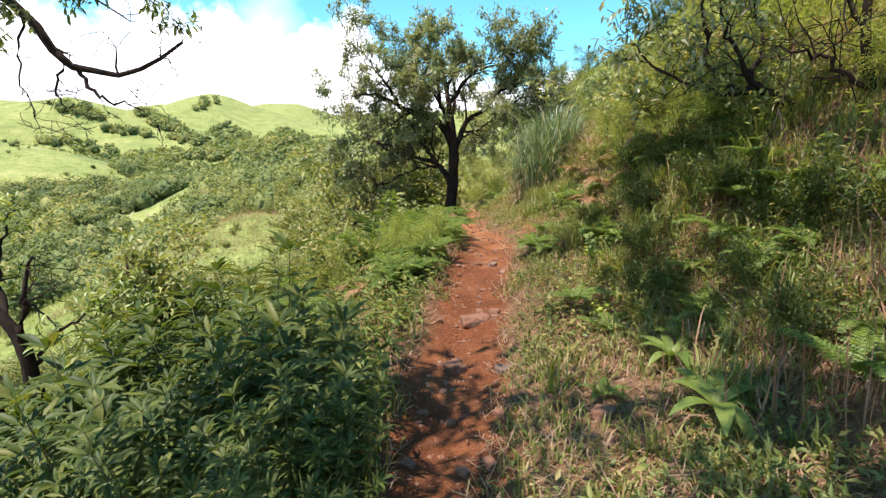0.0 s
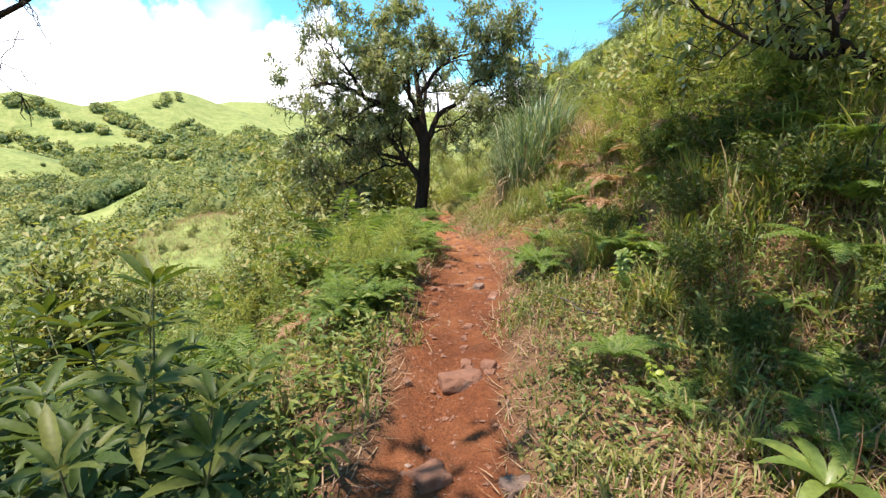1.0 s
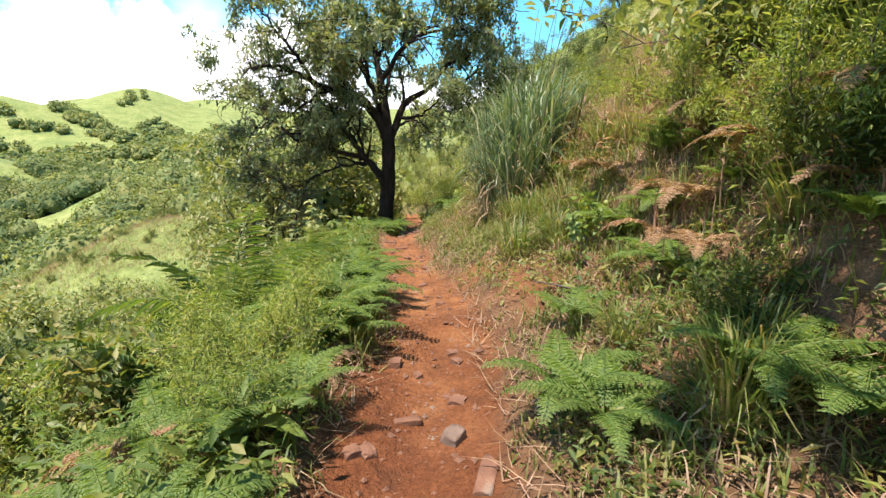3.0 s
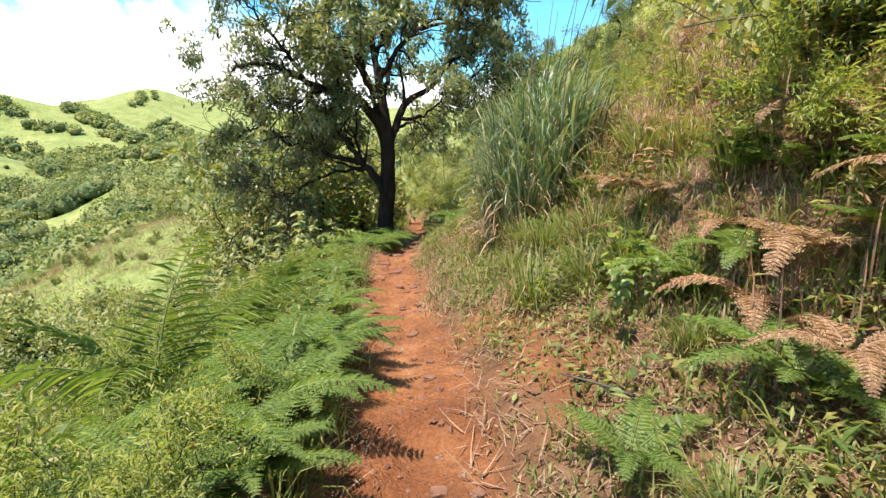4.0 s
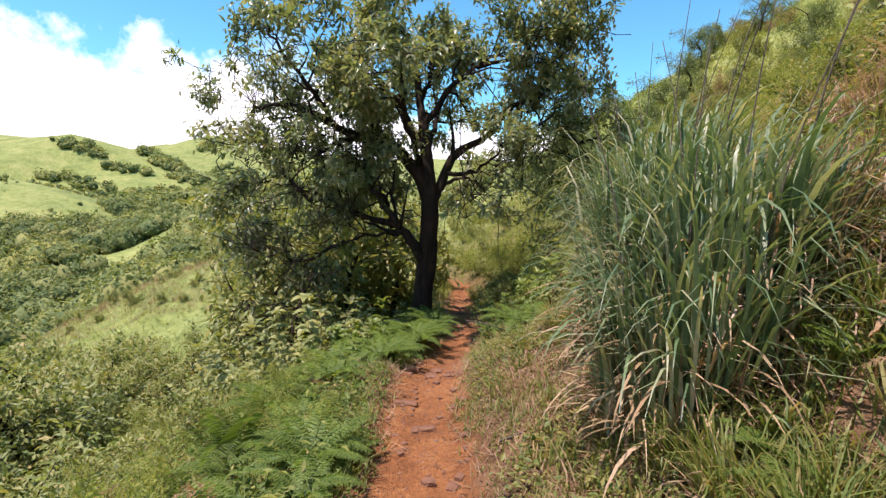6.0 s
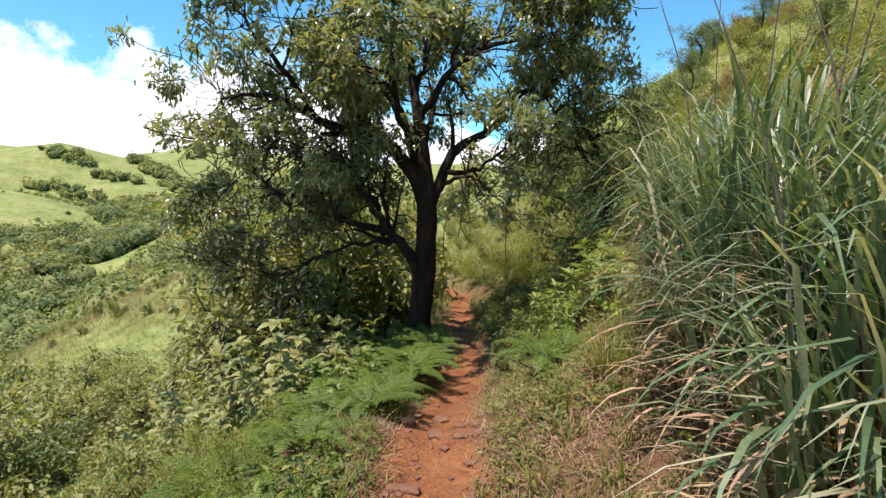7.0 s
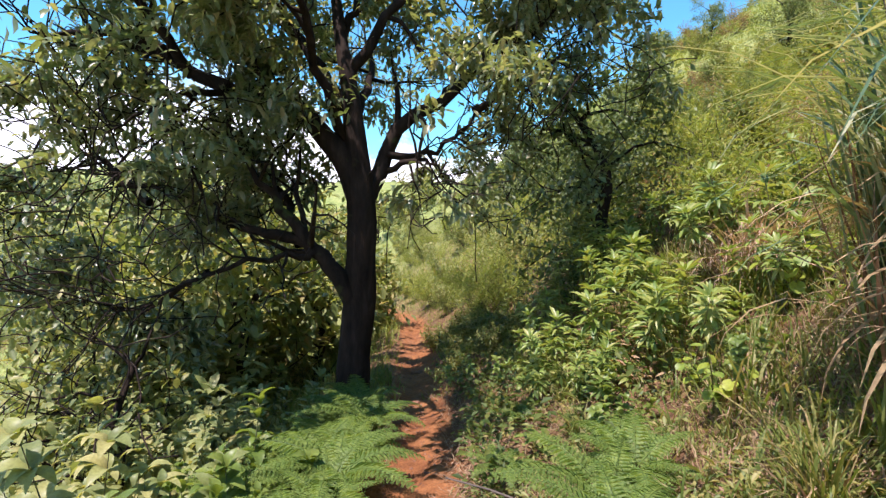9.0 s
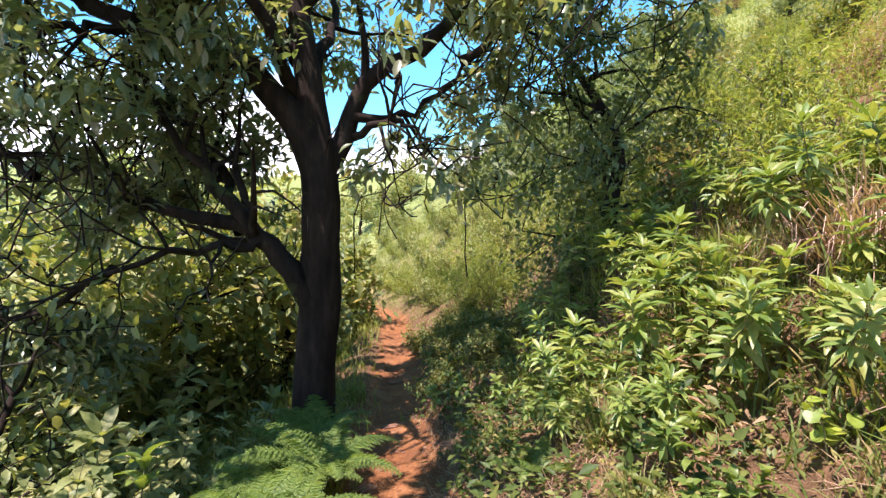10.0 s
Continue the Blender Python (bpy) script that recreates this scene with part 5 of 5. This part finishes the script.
# ---- shrubs with whorled leaves ----
def stem_meshes(seed, height, leaf, mat, whorls, per, slim):
    r = np.random.default_rng(seed)
    st, lf, spots = Soup(), Soup(), []
    top = np.array([r.normal() * 0.12, r.normal() * 0.12, height])
    line = smooth_line([np.array([0, 0, -0.12]), top * 0.5 + r.normal(size=3) * 0.03, top], 9)
    tube(st, line, np.linspace(0.007, 0.003, 9), 5)
    for w in range(whorls):
        c = line[8] if w == 0 else line[max(1, 8 - w)] + r.normal(size=3) * 0.01
        az = np.arange(per) * 2.4 + r.uniform(0, 6)
        el = 0.6 - 0.32 * w + r.normal(size=per) * 0.2
        D = np.stack([np.cos(az) * np.cos(el), np.sin(az) * np.cos(el), np.sin(el)], 1)
        L = leaf * r.uniform(0.6, 1.2, per)
        spots += [(tuple(c), tuple(D[j]), float(L[j])) for j in range(per)]
        leaves(lf, np.repeat(c[None], per, 0) + D * 0.015, D, unit(np.array([0, 0, 1.0]) + 0.2 * rand_dirs(per, r)), L, L * slim, LEAF6)
    return st.mesh("stem", M_STEM), lf.mesh("leaf_whorl", mat), spots


def make_shrub(name, seed, stems, height, spread, leaf, mat, label, whorls=4, per=9, slim=0.30, lean=0.45, single=None):
    """A shrub of upright stems, each with its whorls of long pointed leaves."""
    r = np.random.default_rng(seed)
    sh = new(name)
    kinds = [stem_meshes(seed * 10 + k, height * (0.7 + 0.12 * k), leaf, mat, whorls, per, slim) for k in range(4)]
    for k in range(stems):
        a, q = k * 2.4, np.sqrt((k + 0.5) / stems)
        st = new("stem", kinds[k % 4][0])
        st.parent = sh
        st.matrix_basis = Matrix.Translation((spread * 0.6 * q * math.cos(a), spread * 0.6 * q * math.sin(a), 0)) @ Matrix.Rotation(a, 4, "Z") @ Matrix.Rotation(lean * q * r.uniform(0.6, 1.3), 4, "Y") @ Matrix.Rotation(r.uniform(0, 6.28), 4, "Z") @ Matrix.Scale(r.uniform(0.7, 1.1) * (1.05 - 0.25 * q), 4)
        if single:
            for p, d, ln in kinds[k % 4][2]:
                lf = new("leaf", single)
                lf.parent = st
                lf.matrix_basis = Matrix.Translation(p) @ Vector(d).to_track_quat("Y", "Z").to_matrix().to_4x4() @ Matrix.Scale(ln / 0.24, 4)
        else:
            lw = new("leaf_whorl", kinds[k % 4][1])
            lw.parent = st
            tagged(lw, kind="stuff")
    return tagged(sh, label, "shrub", "leafy shrubs")


bush = stand(make_shrub("leafy_shrub", 51, 40, 1.05, 0.75, 0.165, M_SHRUB, "dense dark green shrub with whorls of pointed leaves", 7, 9, 0.26, 0.40), -1.15, 3.3, 0, 1.28, -0.1)
copy_at(bush, -2.0, 4.0, 1.2, 1.15, -0.05)
copy_at(bush, -1.95, 2.9, 2.9, 1.2, -0.05)
copy_at(bush, -2.8, 3.4, 4.0, 1.1, 0.0)
copy_at(bush, -1.2, 2.35, 5.2, 0.8, 0.0)
copy_at(bush, -0.62, 2.5, 3.3, 0.72, -0.05)
copy_at(bush, -0.42, 1.85, 1.3, 0.58, -0.05)
pale = stand(make_shrub("leafy_shrub", 52, 9, 0.8, 0.5, 0.19, M_SHRUB_LIGHT, "light green shrub with upright whorls of pointed leaves", 4, 10, 0.28), 2.95, 15.3)
for x, y, t, sc in ((3.4, 15.9, 1, 1.0), (2.6, 16.1, 2, 0.8), (3.9, 15.3, 3, 1.1), (2.5, 14.9, 4, 0.65), (3.5, 16.9, 5, 1.0), (3.1, 14.6, 6, 0.8), (4.3, 16.3, 7, 1.0), (2.9, 17.2, 8, 0.8), (3.9, 17.5, 9, 1.0), (4.8, 15.6, 3, 0.9), (3.6, 14.4, 2, 0.7), (2.3, 15.6, 1, 0.6), (4.5, 17.3, 4, 1.0), (3.3, 18.2, 4, 0.8)):
    copy_at(pale, x, y, t, sc)

SAPLING = "sapling with large drooping broad leaves on the slope edge"
sap = stand(make_shrub("broad_leaved_sapling", 53, 8, 1.9, 0.9, 0.22, M_SAPLING, SAPLING, 7, 6, 0.46, 0.4, strap_mesh("leaf", 0.24, 0.105, M_SAPLING, 0.4)), -0.95, 14.9, dz=-0.1)
for x, y, t, sc in ((-1.6, 15.3, 1, 1.0), (-0.75, 13.95, 2, 0.62)):
    copy_at(sap, x, y, t, sc, -0.1)
sap_low = stand(make_shrub("broad_leaved_sapling", 55, 9, 1.9, 0.9, 0.21, M_SAPLING, "sapling with drooping pale leaves under the tree", 7, 7, 0.46, 0.4), -1.5, 16.6, 5.0, 1.05, -0.1)
for x, y, t, sc in ((-2.2, 15.6, 3, 0.9), (-0.55, 16.7, 2.5, 0.8), (-2.5, 16.8, 4.1, 1.2), (-1.0, 17.6, 0.7, 1.1), (-1.9, 18.0, 5.6, 1.3), (-2.9, 15.9, 1.9, 0.9), (-0.3, 15.8, 3.3, 0.55)):
    copy_at(sap_low, x, y, t, sc, -0.1)
sap2 = stand(make_shrub("broad_leaved_sapling", 54, 5, 0.9, 0.5, 0.17, M_SHRUB_LIGHT, "young sapling with pale green broad leaves", 4, 5, 0.5, 0.5, strap_mesh("leaf", 0.24, 0.12, M_BROAD, 0.3)), -0.45, 14.5)
for x, y, t, sc in ((-0.1, 13.9, 1, 0.8), (-0.4, 14.2, 2, 0.9), (-0.12, 14.75, 3.1, 1.05), (0.0, 14.5, 4, 0.7), (-0.9, 13.7, 1, 0.7), (-0.25, 15.4, 2, 0.7), (2.1, 16.2, 2, 0.6), (1.85, 17.0, 3, 0.55), (2.3, 14.2, 3, 0.5), (2.9, 13.9, 3, 0.5), (2.1, 7.3, 3, 0.5), (1.9, 4.7, 3, 0.5), (2.4, 12.0, 1, 0.4)):
    copy_at(sap2, x, y, t, sc)


def disc_mesh(name, size, mat):
    """A round, slightly cupped leaf from its stalk's end along +y, with a notch at the stalk."""
    a = np.linspace(0.35, 2 * np.pi - 0.35, 13)
    rim = np.stack([np.sin(a) * (1 + 0.06 * np.sin(5 * a)), 1 - np.cos(a), 0.12 * np.abs(np.sin(a)) - 0.1 * (1 - np.cos(a)) ** 2], 1) * size * 0.5
    v = np.vstack([[0, size * 0.25, -0.02 * size], rim])
    return Soup().add(v, [np.array([(0, i, i + 1) for i in range(1, 13)])]).mesh(name, mat)


def make_round_leaf_plant(seed, stems, height, leaf, label):
    """Thin stems, each with a few round leaves."""
    r = np.random.default_rng(seed)
    plant = new("round_leaved_plant")
    disc = disc_mesh("leaf", leaf, M_LIME)
    for i in range(stems):
        a, h = r.uniform(0, 6.283), height * r.uniform(0.5, 1.1)
        tip = np.array([math.cos(a) * h * 0.45, math.sin(a) * h * 0.45, h])
        line = smooth_line([(0, 0, -0.05), tip * np.array([0.35, 0.35, 0.6]), tip], 7)
        st = part("stem", tube(Soup(), line, np.linspace(0.004, 0.002, 7), 5), M_STEM, plant)
        for k in (3, 4, 5, 6):
            lf = new("leaf", disc)
            lf.parent = st
            lf.matrix_basis = Matrix.Translation(line[k]) @ Matrix.Rotation(r.uniform(0, 6.283), 4, "Z") @ Matrix.Rotation(r.uniform(-0.9, 0.2), 4, "X") @ Matrix.Scale(r.uniform(0.6, 1.15), 4)
    return tagged(plant, label, "plant", "round-leaved plants")


LIME = "bright yellow-green plant with round leaves on the bank"
lime = stand(make_round_leaf_plant(91, 7, 0.42, 0.07, LIME), 2.15, 7.55)
for x, y, t, sc in ((2.35, 7.85, 1.0, 0.8), (2.62, 13.75, 2.0, 1.0), (3.45, 14.3, 3.0, 1.2), (2.8, 14.2, 4.0, 0.8), (1.75, 4.55, 5.0, 0.7), (1.5, 3.6, 2.2, 0.5), (-0.35, 13.75, 0.6, 1.1)):
    copy_at(lime, x, y, t, sc)

# ---- stones ----


def make_stone(name, seed, size, mat, label):
    bm = bmesh.new()
    bmesh.ops.create_icosphere(bm, subdivisions=3, radius=1.0)
    for v in bm.verts:
        n = noise.noise(v.co * 1.1 + Vector((seed, 0, 0))) * 0.5 + noise.noise(v.co * 2.6 + Vector((0, seed, 0))) * 0.22 + noise.noise(v.co * 6 + Vector((0, seed, 0))) * 0.06
        v.co *= 1 + n
        for ax in range(3):
            v.co[ax] = max(-0.66, min(0.66, v.co[ax]))
        v.co.x *= size[0]
        v.co.y *= size[1]
        v.co.z *= size[2]
    me = bpy.data.meshes.new(name)
    bm.to_mesh(me)
    bm.free()
    for p in me.polygons:
        p.use_smooth = size[0] > 0.05
    me.materials.append(mat)
    return tagged(new(name, me), label, "stone", "stones on the path")


for i, (x, y, sx_, sy_, sz_, turn, dz, mt, lb) in enumerate((
        (0.55, 4.12, 0.20, 0.10, 0.07, 0.2, 0.02, M_STONE, "red-brown stone forming a step across the footpath"),
        (0.74, 4.25, 0.07, 0.06, 0.06, 0.9, 0.02, M_STONE, "small dark stone beside the step"),
        (0.33, 3.35, 0.13, 0.10, 0.08, 0.5, 0.01, M_STONE, "rounded red-brown stone at the path edge"),
        (0.87, 5.75, 0.075, 0.06, 0.05, 0.9, 0.01, M_GREYSTONE, "dark grey stone sunk in the path"),
        (0.97, 5.5, 0.055, 0.17, 0.03, -0.35, -0.005, M_STONE, "flat reddish slab sunk at the path edge"),
        (0.68, 5.95, 0.10, 0.03, 0.025, 0.1, 0.01, M_STONE, "thin flat stone across the path"),
        (0.72, 3.2, 0.11, 0.08, 0.05, 0.3, 0.0, M_GREYSTONE, "flat pale stone in the bank edge"),
        (0.86, 2.55, 0.12, 0.07, 0.06, 0.3, 0.0, M_STONE, "reddish stone in the grass"),
        (1.15, 2.3, 0.10, 0.08, 0.07, 0.9, 0.0, M_STONE, "reddish stone in the grass"),
        (1.42, 5.86, 0.09, 0.06, 0.05, 0.3, 0.02, M_GREYSTONE, "pale stone on the washed bank"),
        (0.47, 9.98, 0.10, 0.06, 0.035, -0.4, 0.01, M_STONE, "flat red stone at the path edge"),
        (0.78, 11.25, 0.14, 0.05, 0.03, 0.15, 0.01, M_STONE, "flat pale red stone across the path"),
        (0.60, 11.7, 0.16, 0.05, 0.03, -0.1, 0.01, M_STONE, "flat red stone across the path"),
        (0.55, 12.9, 0.10, 0.08, 0.06, 0.6, 0.01, M_STONE, "reddish stone at the path edge"),
        (0.85, 13.3, 0.09, 0.10, 0.05, 0.6, 0.0, M_STONE, "rounded red stone in the path"),
        (0.80, 12.6, 0.09, 0.08, 0.05, 0.2, 0.0, M_STONE, "rounded red stone in the path"),
        (1.02, 16.2, 0.10, 0.08, 0.05, 0.4, 0.0, M_STONE, "rounded red stone in the path"),
        (1.25, 17.6, 0.13, 0.06, 0.04, 0.1, 0.0, M_STONE, "flat red stone in the path"),
        (1.40, 19.4, 0.14, 0.06, 0.05, 0.2, 0.0, M_STONE, "flat red stone in the path"),
        (0.62, 7.6, 0.10, 0.06, 0.03, 0.3, 0.0, M_STONE, "flat red stone at the path edge"),
        (0.62, 8.9, 0.09, 0.04, 0.03, 0.3, 0.0, M_STONE, "flat red stone at the path edge"))):
    stand(make_stone("stone", i + 1, (sx_, sy_, sz_), mt, lb), x, y, turn, 1.0, dz)


def make_pebbles():
    r = np.random.default_rng(77)
    n = 5200
    y = r.uniform(0.5, 24, n)
    x = path_x(y) + r.normal(size=n) * 0.20
    k = 0.006 + 0.016 * r.random(n) ** 4
    octa = np.array([(1, 0, 0), (0, 1, 0), (-1, 0, 0), (0, -1, 0), (0, 0, 0.7), (0.1, 0.1, -0.6)])
    V = octa[None] * (1 + 0.35 * r.normal(size=(n, 6, 1))) * k[:, None, None] + on_land(x, y)[:, None]
    s = Soup().repeat(V, [(0, 1, 4), (1, 2, 4), (2, 3, 4), (3, 0, 4), (1, 0, 5), (2, 1, 5), (3, 2, 5), (0, 3, 5)])
    return tagged(part("gravel", s, M_STONE, smooth=False), "loose red gravel on the footpath", "gravel", kind="stuff")


make_pebbles()


def make_stick(seed, length, label):
    r = np.random.default_rng(seed)
    pts = np.array([(0, 0, 0)] + [(r.normal() * 0.03, length * t, 0.02 + r.normal() * 0.02) for t in (0.3, 0.6, 1.0)])
    return tagged(part("stick", tube(Soup(), smooth_line(pts, 9), np.linspace(0.009, 0.004, 9), 6), M_TWIG), label, "stick", "fallen sticks")


for i, (x, y, turn, ln) in enumerate(((0.35, 8.2, 1.2, 0.3), (2.0, 8.4, -1.0, 0.9), (2.3, 9.2, -0.7, 0.8), (1.9, 6.5, 0.8, 0.5), (2.9, 7.9, -0.9, 1.1), (1.5, 4.4, 0.6, 0.4), (1.3, 10.6, -1.2, 0.6), (2.6, 10.2, -0.9, 1.2), (0.62, 13.0, 1.1, 0.35), (2.4, 5.1, -0.5, 0.8), (2.2, 8.0, -0.6, 1.5), (2.6, 8.6, -0.8, 1.7), (2.0, 9.1, -1.1, 1.3), (2.9, 9.4, -0.5, 1.6), (1.9, 7.4, -1.3, 0.9), (2.2, 12.9, -0.9, 1.2), (1.8, 13.2, 0.9, 0.8), (2.3, 6.0, -0.7, 1.1))):
    stand(make_stick(i, ln, "dry fallen stick lying on the ground"), x, y, turn, 1.0, 0.03)


# ---- bushes on the hillside above the path ----
def make_bush(name, seed, size, leaf, mat, label, n=1500, slim=0.3):
    """A low bush: many thin stems from one foot, leafy to the ground."""
    r = np.random.default_rng(seed)
    b = new(name)
    lines, tips = [], []
    for i in range(9):
        a = r.uniform(0, 6.283)
        limb_lines((0, 0, -0.1), (np.cos(a) * 0.7, np.sin(a) * 0.7, 0.9), size * r.uniform(0.6, 1.1), 0.012, 1, r, lines, tips, 0.2, 0.6, 0.25, 6, (2, 4))
    s = Soup()
    for pts, rad in lines:
        tube(s, pts, np.maximum(rad, 0.004), 3, 0, r)
    part("stem_work", s, M_TWIG, b)
    c = Soup()
    crown_leaves(c, tips, max(1, n // len(tips)), leaf, r, 0.0, 0.07 * size, slim)
    part("foliage", c, mat, b)
    return tagged(b, label, "bush", "hillside bushes")


BUSHES = [make_bush("bush", 71, 0.9, 0.062, M_FEATHER, "feathery bright green bush on the grassy hillside", 4600, 0.22),
          make_bush("bush", 72, 1.1, 0.10, M_SLOPE_LEAF, "olive-green scrubby bush on the hillside", 2200, 0.42),
          make_bush("bush", 73, 0.8, 0.095, M_HERB, "leafy green bush among grass on the hillside", 1900, 0.46),
          make_bush("bush", 74, 0.8, 0.075, M_DEAD_FERN, "withered brown bush on the hillside", 2200, 0.18)]
for k, (x, y) in enumerate(((4.4, 8.6), (5.2, 10.4), (4.0, 7.2), (5.4, 9.4))):
    stand(BUSHES[k], x, y, k, 1.0)
rb = np.random.default_rng(9)
for i in range(24):
    copy_at((fern, fern_b)[i % 2], rb.uniform(1.3, 3.6), rb.uniform(1.6, 6.5), rb.uniform(0, 6.28), rb.uniform(0.6, 1.05), 0.08)
for i in range(30):
    y = rb.uniform(4.5, 12.5)
    copy_at((fern, fern_b, dead)[i % 3], float(path_x(y)) - 0.5 - abs(rb.normal()) * 0.7, float(y), rb.uniform(0, 6.28), rb.uniform(0.7, 1.15), 0.04)
for x, y, sc in ((0.02, 6.2, 0.55), (-0.28, 6.6, 0.65), (-0.1, 5.75, 0.45), (0.15, 6.9, 0.45), (-0.5, 7.4, 0.6), (-0.3, 9.3, 0.5), (0.0, 10.8, 0.4), (-0.5, 11.8, 0.5), (-0.8, 9.9, 0.7), (-1.1, 8.9, 0.7), (-1.3, 6.2, 0.7), (-1.4, 10.9, 0.7), (-1.2, 12.9, 0.6), (-0.6, 12.6, 0.5)):
    copy_at(BUSHES[0], x, y, x * 9, sc * 0.9)
for i in range(56):
    y = rb.uniform(22, 62)
    x = y * rb.uniform(0.22, 0.85)
    if rb.random() < 0.25:
        copy_at(thorn, float(x), float(y), rb.uniform(0, 6.28), rb.uniform(0.4, 0.8), -0.1)
    else:
        copy_at(BUSHES[int(rb.integers(0, 4))], float(x), float(y), rb.uniform(0, 6.28), rb.uniform(0.8, 1.6))
for i in range(100):
    y = rb.uniform(4.5, 34)
    x = path_x(min(y, 30)) + 2.6 + rb.uniform(0, 1) ** 1.3 * (4 + 0.35 * y)
    if 8.4 < y < 14.5 and x < 5.2 or (y < 6.2 and x > 3.6):
        continue
    copy_at(BUSHES[int(rb.choice(4, p=[0.42, 0.25, 0.23, 0.10]))], float(x), float(y), rb.uniform(0, 6.28), rb.uniform(0.55, 1.25))
# bushes on the slope below the path
for i in range(52):
    y = rb.uniform(4.5, 30)
    x = path_x(y) - 1.9 - rb.uniform(0, 1) ** 1.2 * (3 + 0.4 * y)
    k, turn, sc = int(rb.choice(4, p=[0.52, 0.22, 0.2, 0.06])), rb.uniform(0, 6.28), rb.uniform(0.45, 1.0)
    copy_at(BUSHES[k], float(x), float(y), turn, sc)
# dark low trees further down the slope
for i in range(34):
    y = rb.uniform(12, 30)
    x = -3.6 - 0.42 * (y - 8) - rb.uniform(0, 1) * 0.32 * y
    sc = 0.75
    # sized down until the camera sees the strip above it
    while sc > 0.3 and not below_sight_line(x, y, 3.9 * sc):
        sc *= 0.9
    if sc > 0.3:
        copy_at(TREES[2], float(x), float(y), rb.uniform(0, 6.28), sc * rb.uniform(0.75, 1.0), -0.2)
for i in range(60):
    y = rb.uniform(19.5, 46)
    sd = rb.choice((-1, 1))
    x = path_x(min(y, 45)) + sd * (1.0 + rb.uniform(0, 1) ** 1.5 * 6)
    if sd < 0 and y < 20.5:
        continue
    copy_at(BUSHES[int(rb.choice(4, p=[0.45, 0.35, 0.15, 0.05]))], float(x), float(y), rb.uniform(0, 6.28), rb.uniform(0.5, 1.2))
for x, y, k, sc in ((-1.2, 27.5, 3, 0.8), (-0.6, 31.0, 0, 0.7), (-2.2, 33.0, 1, 0.8), (-1.8, 37.0, 3, 1.0), (-4.5, 41.0, 1, 1.0), (-3.0, 46, 0, 1.1), (-5.5, 52, 1, 1.1), (2.5, 44, 3, 0.9), (3.5, 52, 0, 1.0), (0, 58, 1, 1.0), (5, 62, 0, 1.0)):
    copy_at(TREES[k], x, y, x * 3, sc, -0.15)
for i in range(16):
    copy_at(BUSHES[2], rb.uniform(1.8, 3.0), rb.uniform(15.8, 21.0), rb.uniform(0, 6.28), rb.uniform(0.35, 0.6))
# thicket on the steep bank; its first bushes have shade painted into the leaves
shady = stand(make_bush("bush", 75, 0.85, 0.09, M_SHADE_LEAF, "dense green bush on the steep bank, leaves darkened for shade", 2400, 0.32), 2.8, 5.2, 0.0, 0.5)
for x, y, sc in ((2.35, 5.0, 0.42), (2.15, 5.7, 0.36), (2.2, 4.3, 0.4), (2.7, 4.3, 0.5), (2.6, 5.8, 0.45), (2.9, 3.5, 0.55), (2.5, 3.2, 0.42), (3.0, 2.7, 0.6), (2.0, 3.7, 0.32), (2.3, 2.4, 0.4)):
    copy_at(shady, x, y, x * 6, sc)
for i in range(34):
    copy_at(tuft, rb.uniform(2.0, 4.2), rb.uniform(4.2, 10.0), rb.uniform(0, 6.28), rb.uniform(0.6, 1.2))
for i in range(12):
    copy_at(BUSHES[(0, 0, 3)[i % 3]], rb.uniform(2.6, 4.6), rb.uniform(4.2, 9.2), rb.uniform(0, 6.28), rb.uniform(0.4, 0.7))
for i in range(12):
    copy_at(dry, rb.uniform(3.4, 5.8), rb.uniform(6.0, 11.0), rb.uniform(0, 6.28), rb.uniform(0.25, 0.42))
for i in range(24):
    copy_at((fern, fern_b, dead)[i % 3], rb.uniform(1.9, 3.8), rb.uniform(4.2, 10.5), rb.uniform(0, 6.28), rb.uniform(0.5, 0.9), 0.05)
# bracken crowding the edge of the path
for i in range(22):
    y = rb.uniform(4.6, 8.4)
    copy_at((fern, fern_b)[i % 2], float(path_x(y)) - 0.48 - rb.uniform(0, 0.55), float(y), rb.uniform(0, 6.28), rb.uniform(0.6, 0.95), 0.14)
for x, y, sc in ((1.75, 13.0, 0.9), (2.05, 13.5, 0.8), (0.35, 14.0, 0.9), (0.25, 13.2, 0.8), (0.30, 15.0, 0.9), (1.65, 14.4, 0.6)):
    copy_at(fern, x, y, x * 11 + y, sc, 0.12)
# scattered bushes on the open strip
for i in range(30):
    x, y = rb.uniform(-48, -17), rb.uniform(57, 76)
    copy_at((BUSHES[1], BUSHES[2], TREES[3])[i % 3], float(x), float(y), rb.uniform(0, 6.28), rb.uniform(0.3, 0.6) * (2.2 if i % 3 < 2 else 0.8), -0.1)
# withered fronds hanging out of the bank
for x, y, sc in ((2.65, 6.3, 1.1), (2.8, 5.9, 1.25), (2.5, 6.8, 1.0), (2.2, 6.2, 0.7), (2.9, 7.3, 1.1), (2.6, 8.2, 0.9)):
    copy_at(dead, x, y, x * 8, sc, 0.22)
# loose stones along the path
small = [make_stone("stone", 40 + k, (0.045, 0.035, 0.025), M_STONE, "small loose red stone on the path") for k in range(3)]
for k, (x, y) in enumerate(((0.30, 2.6), (0.62, 4.6), (0.75, 6.4))):
    stand(small[k], x, y, k, 1.0)
for i in range(110):
    y = rb.uniform(1.8, 15) if i % 2 else rb.uniform(8.5, 14)
    sd = rb.choice((-1, 1))
    copy_at(small[i % 3], float(path_x(y)) + sd * rb.uniform(0.05, 0.34), float(y), rb.uniform(0, 6.28), rb.uniform(0.4, 1.5))
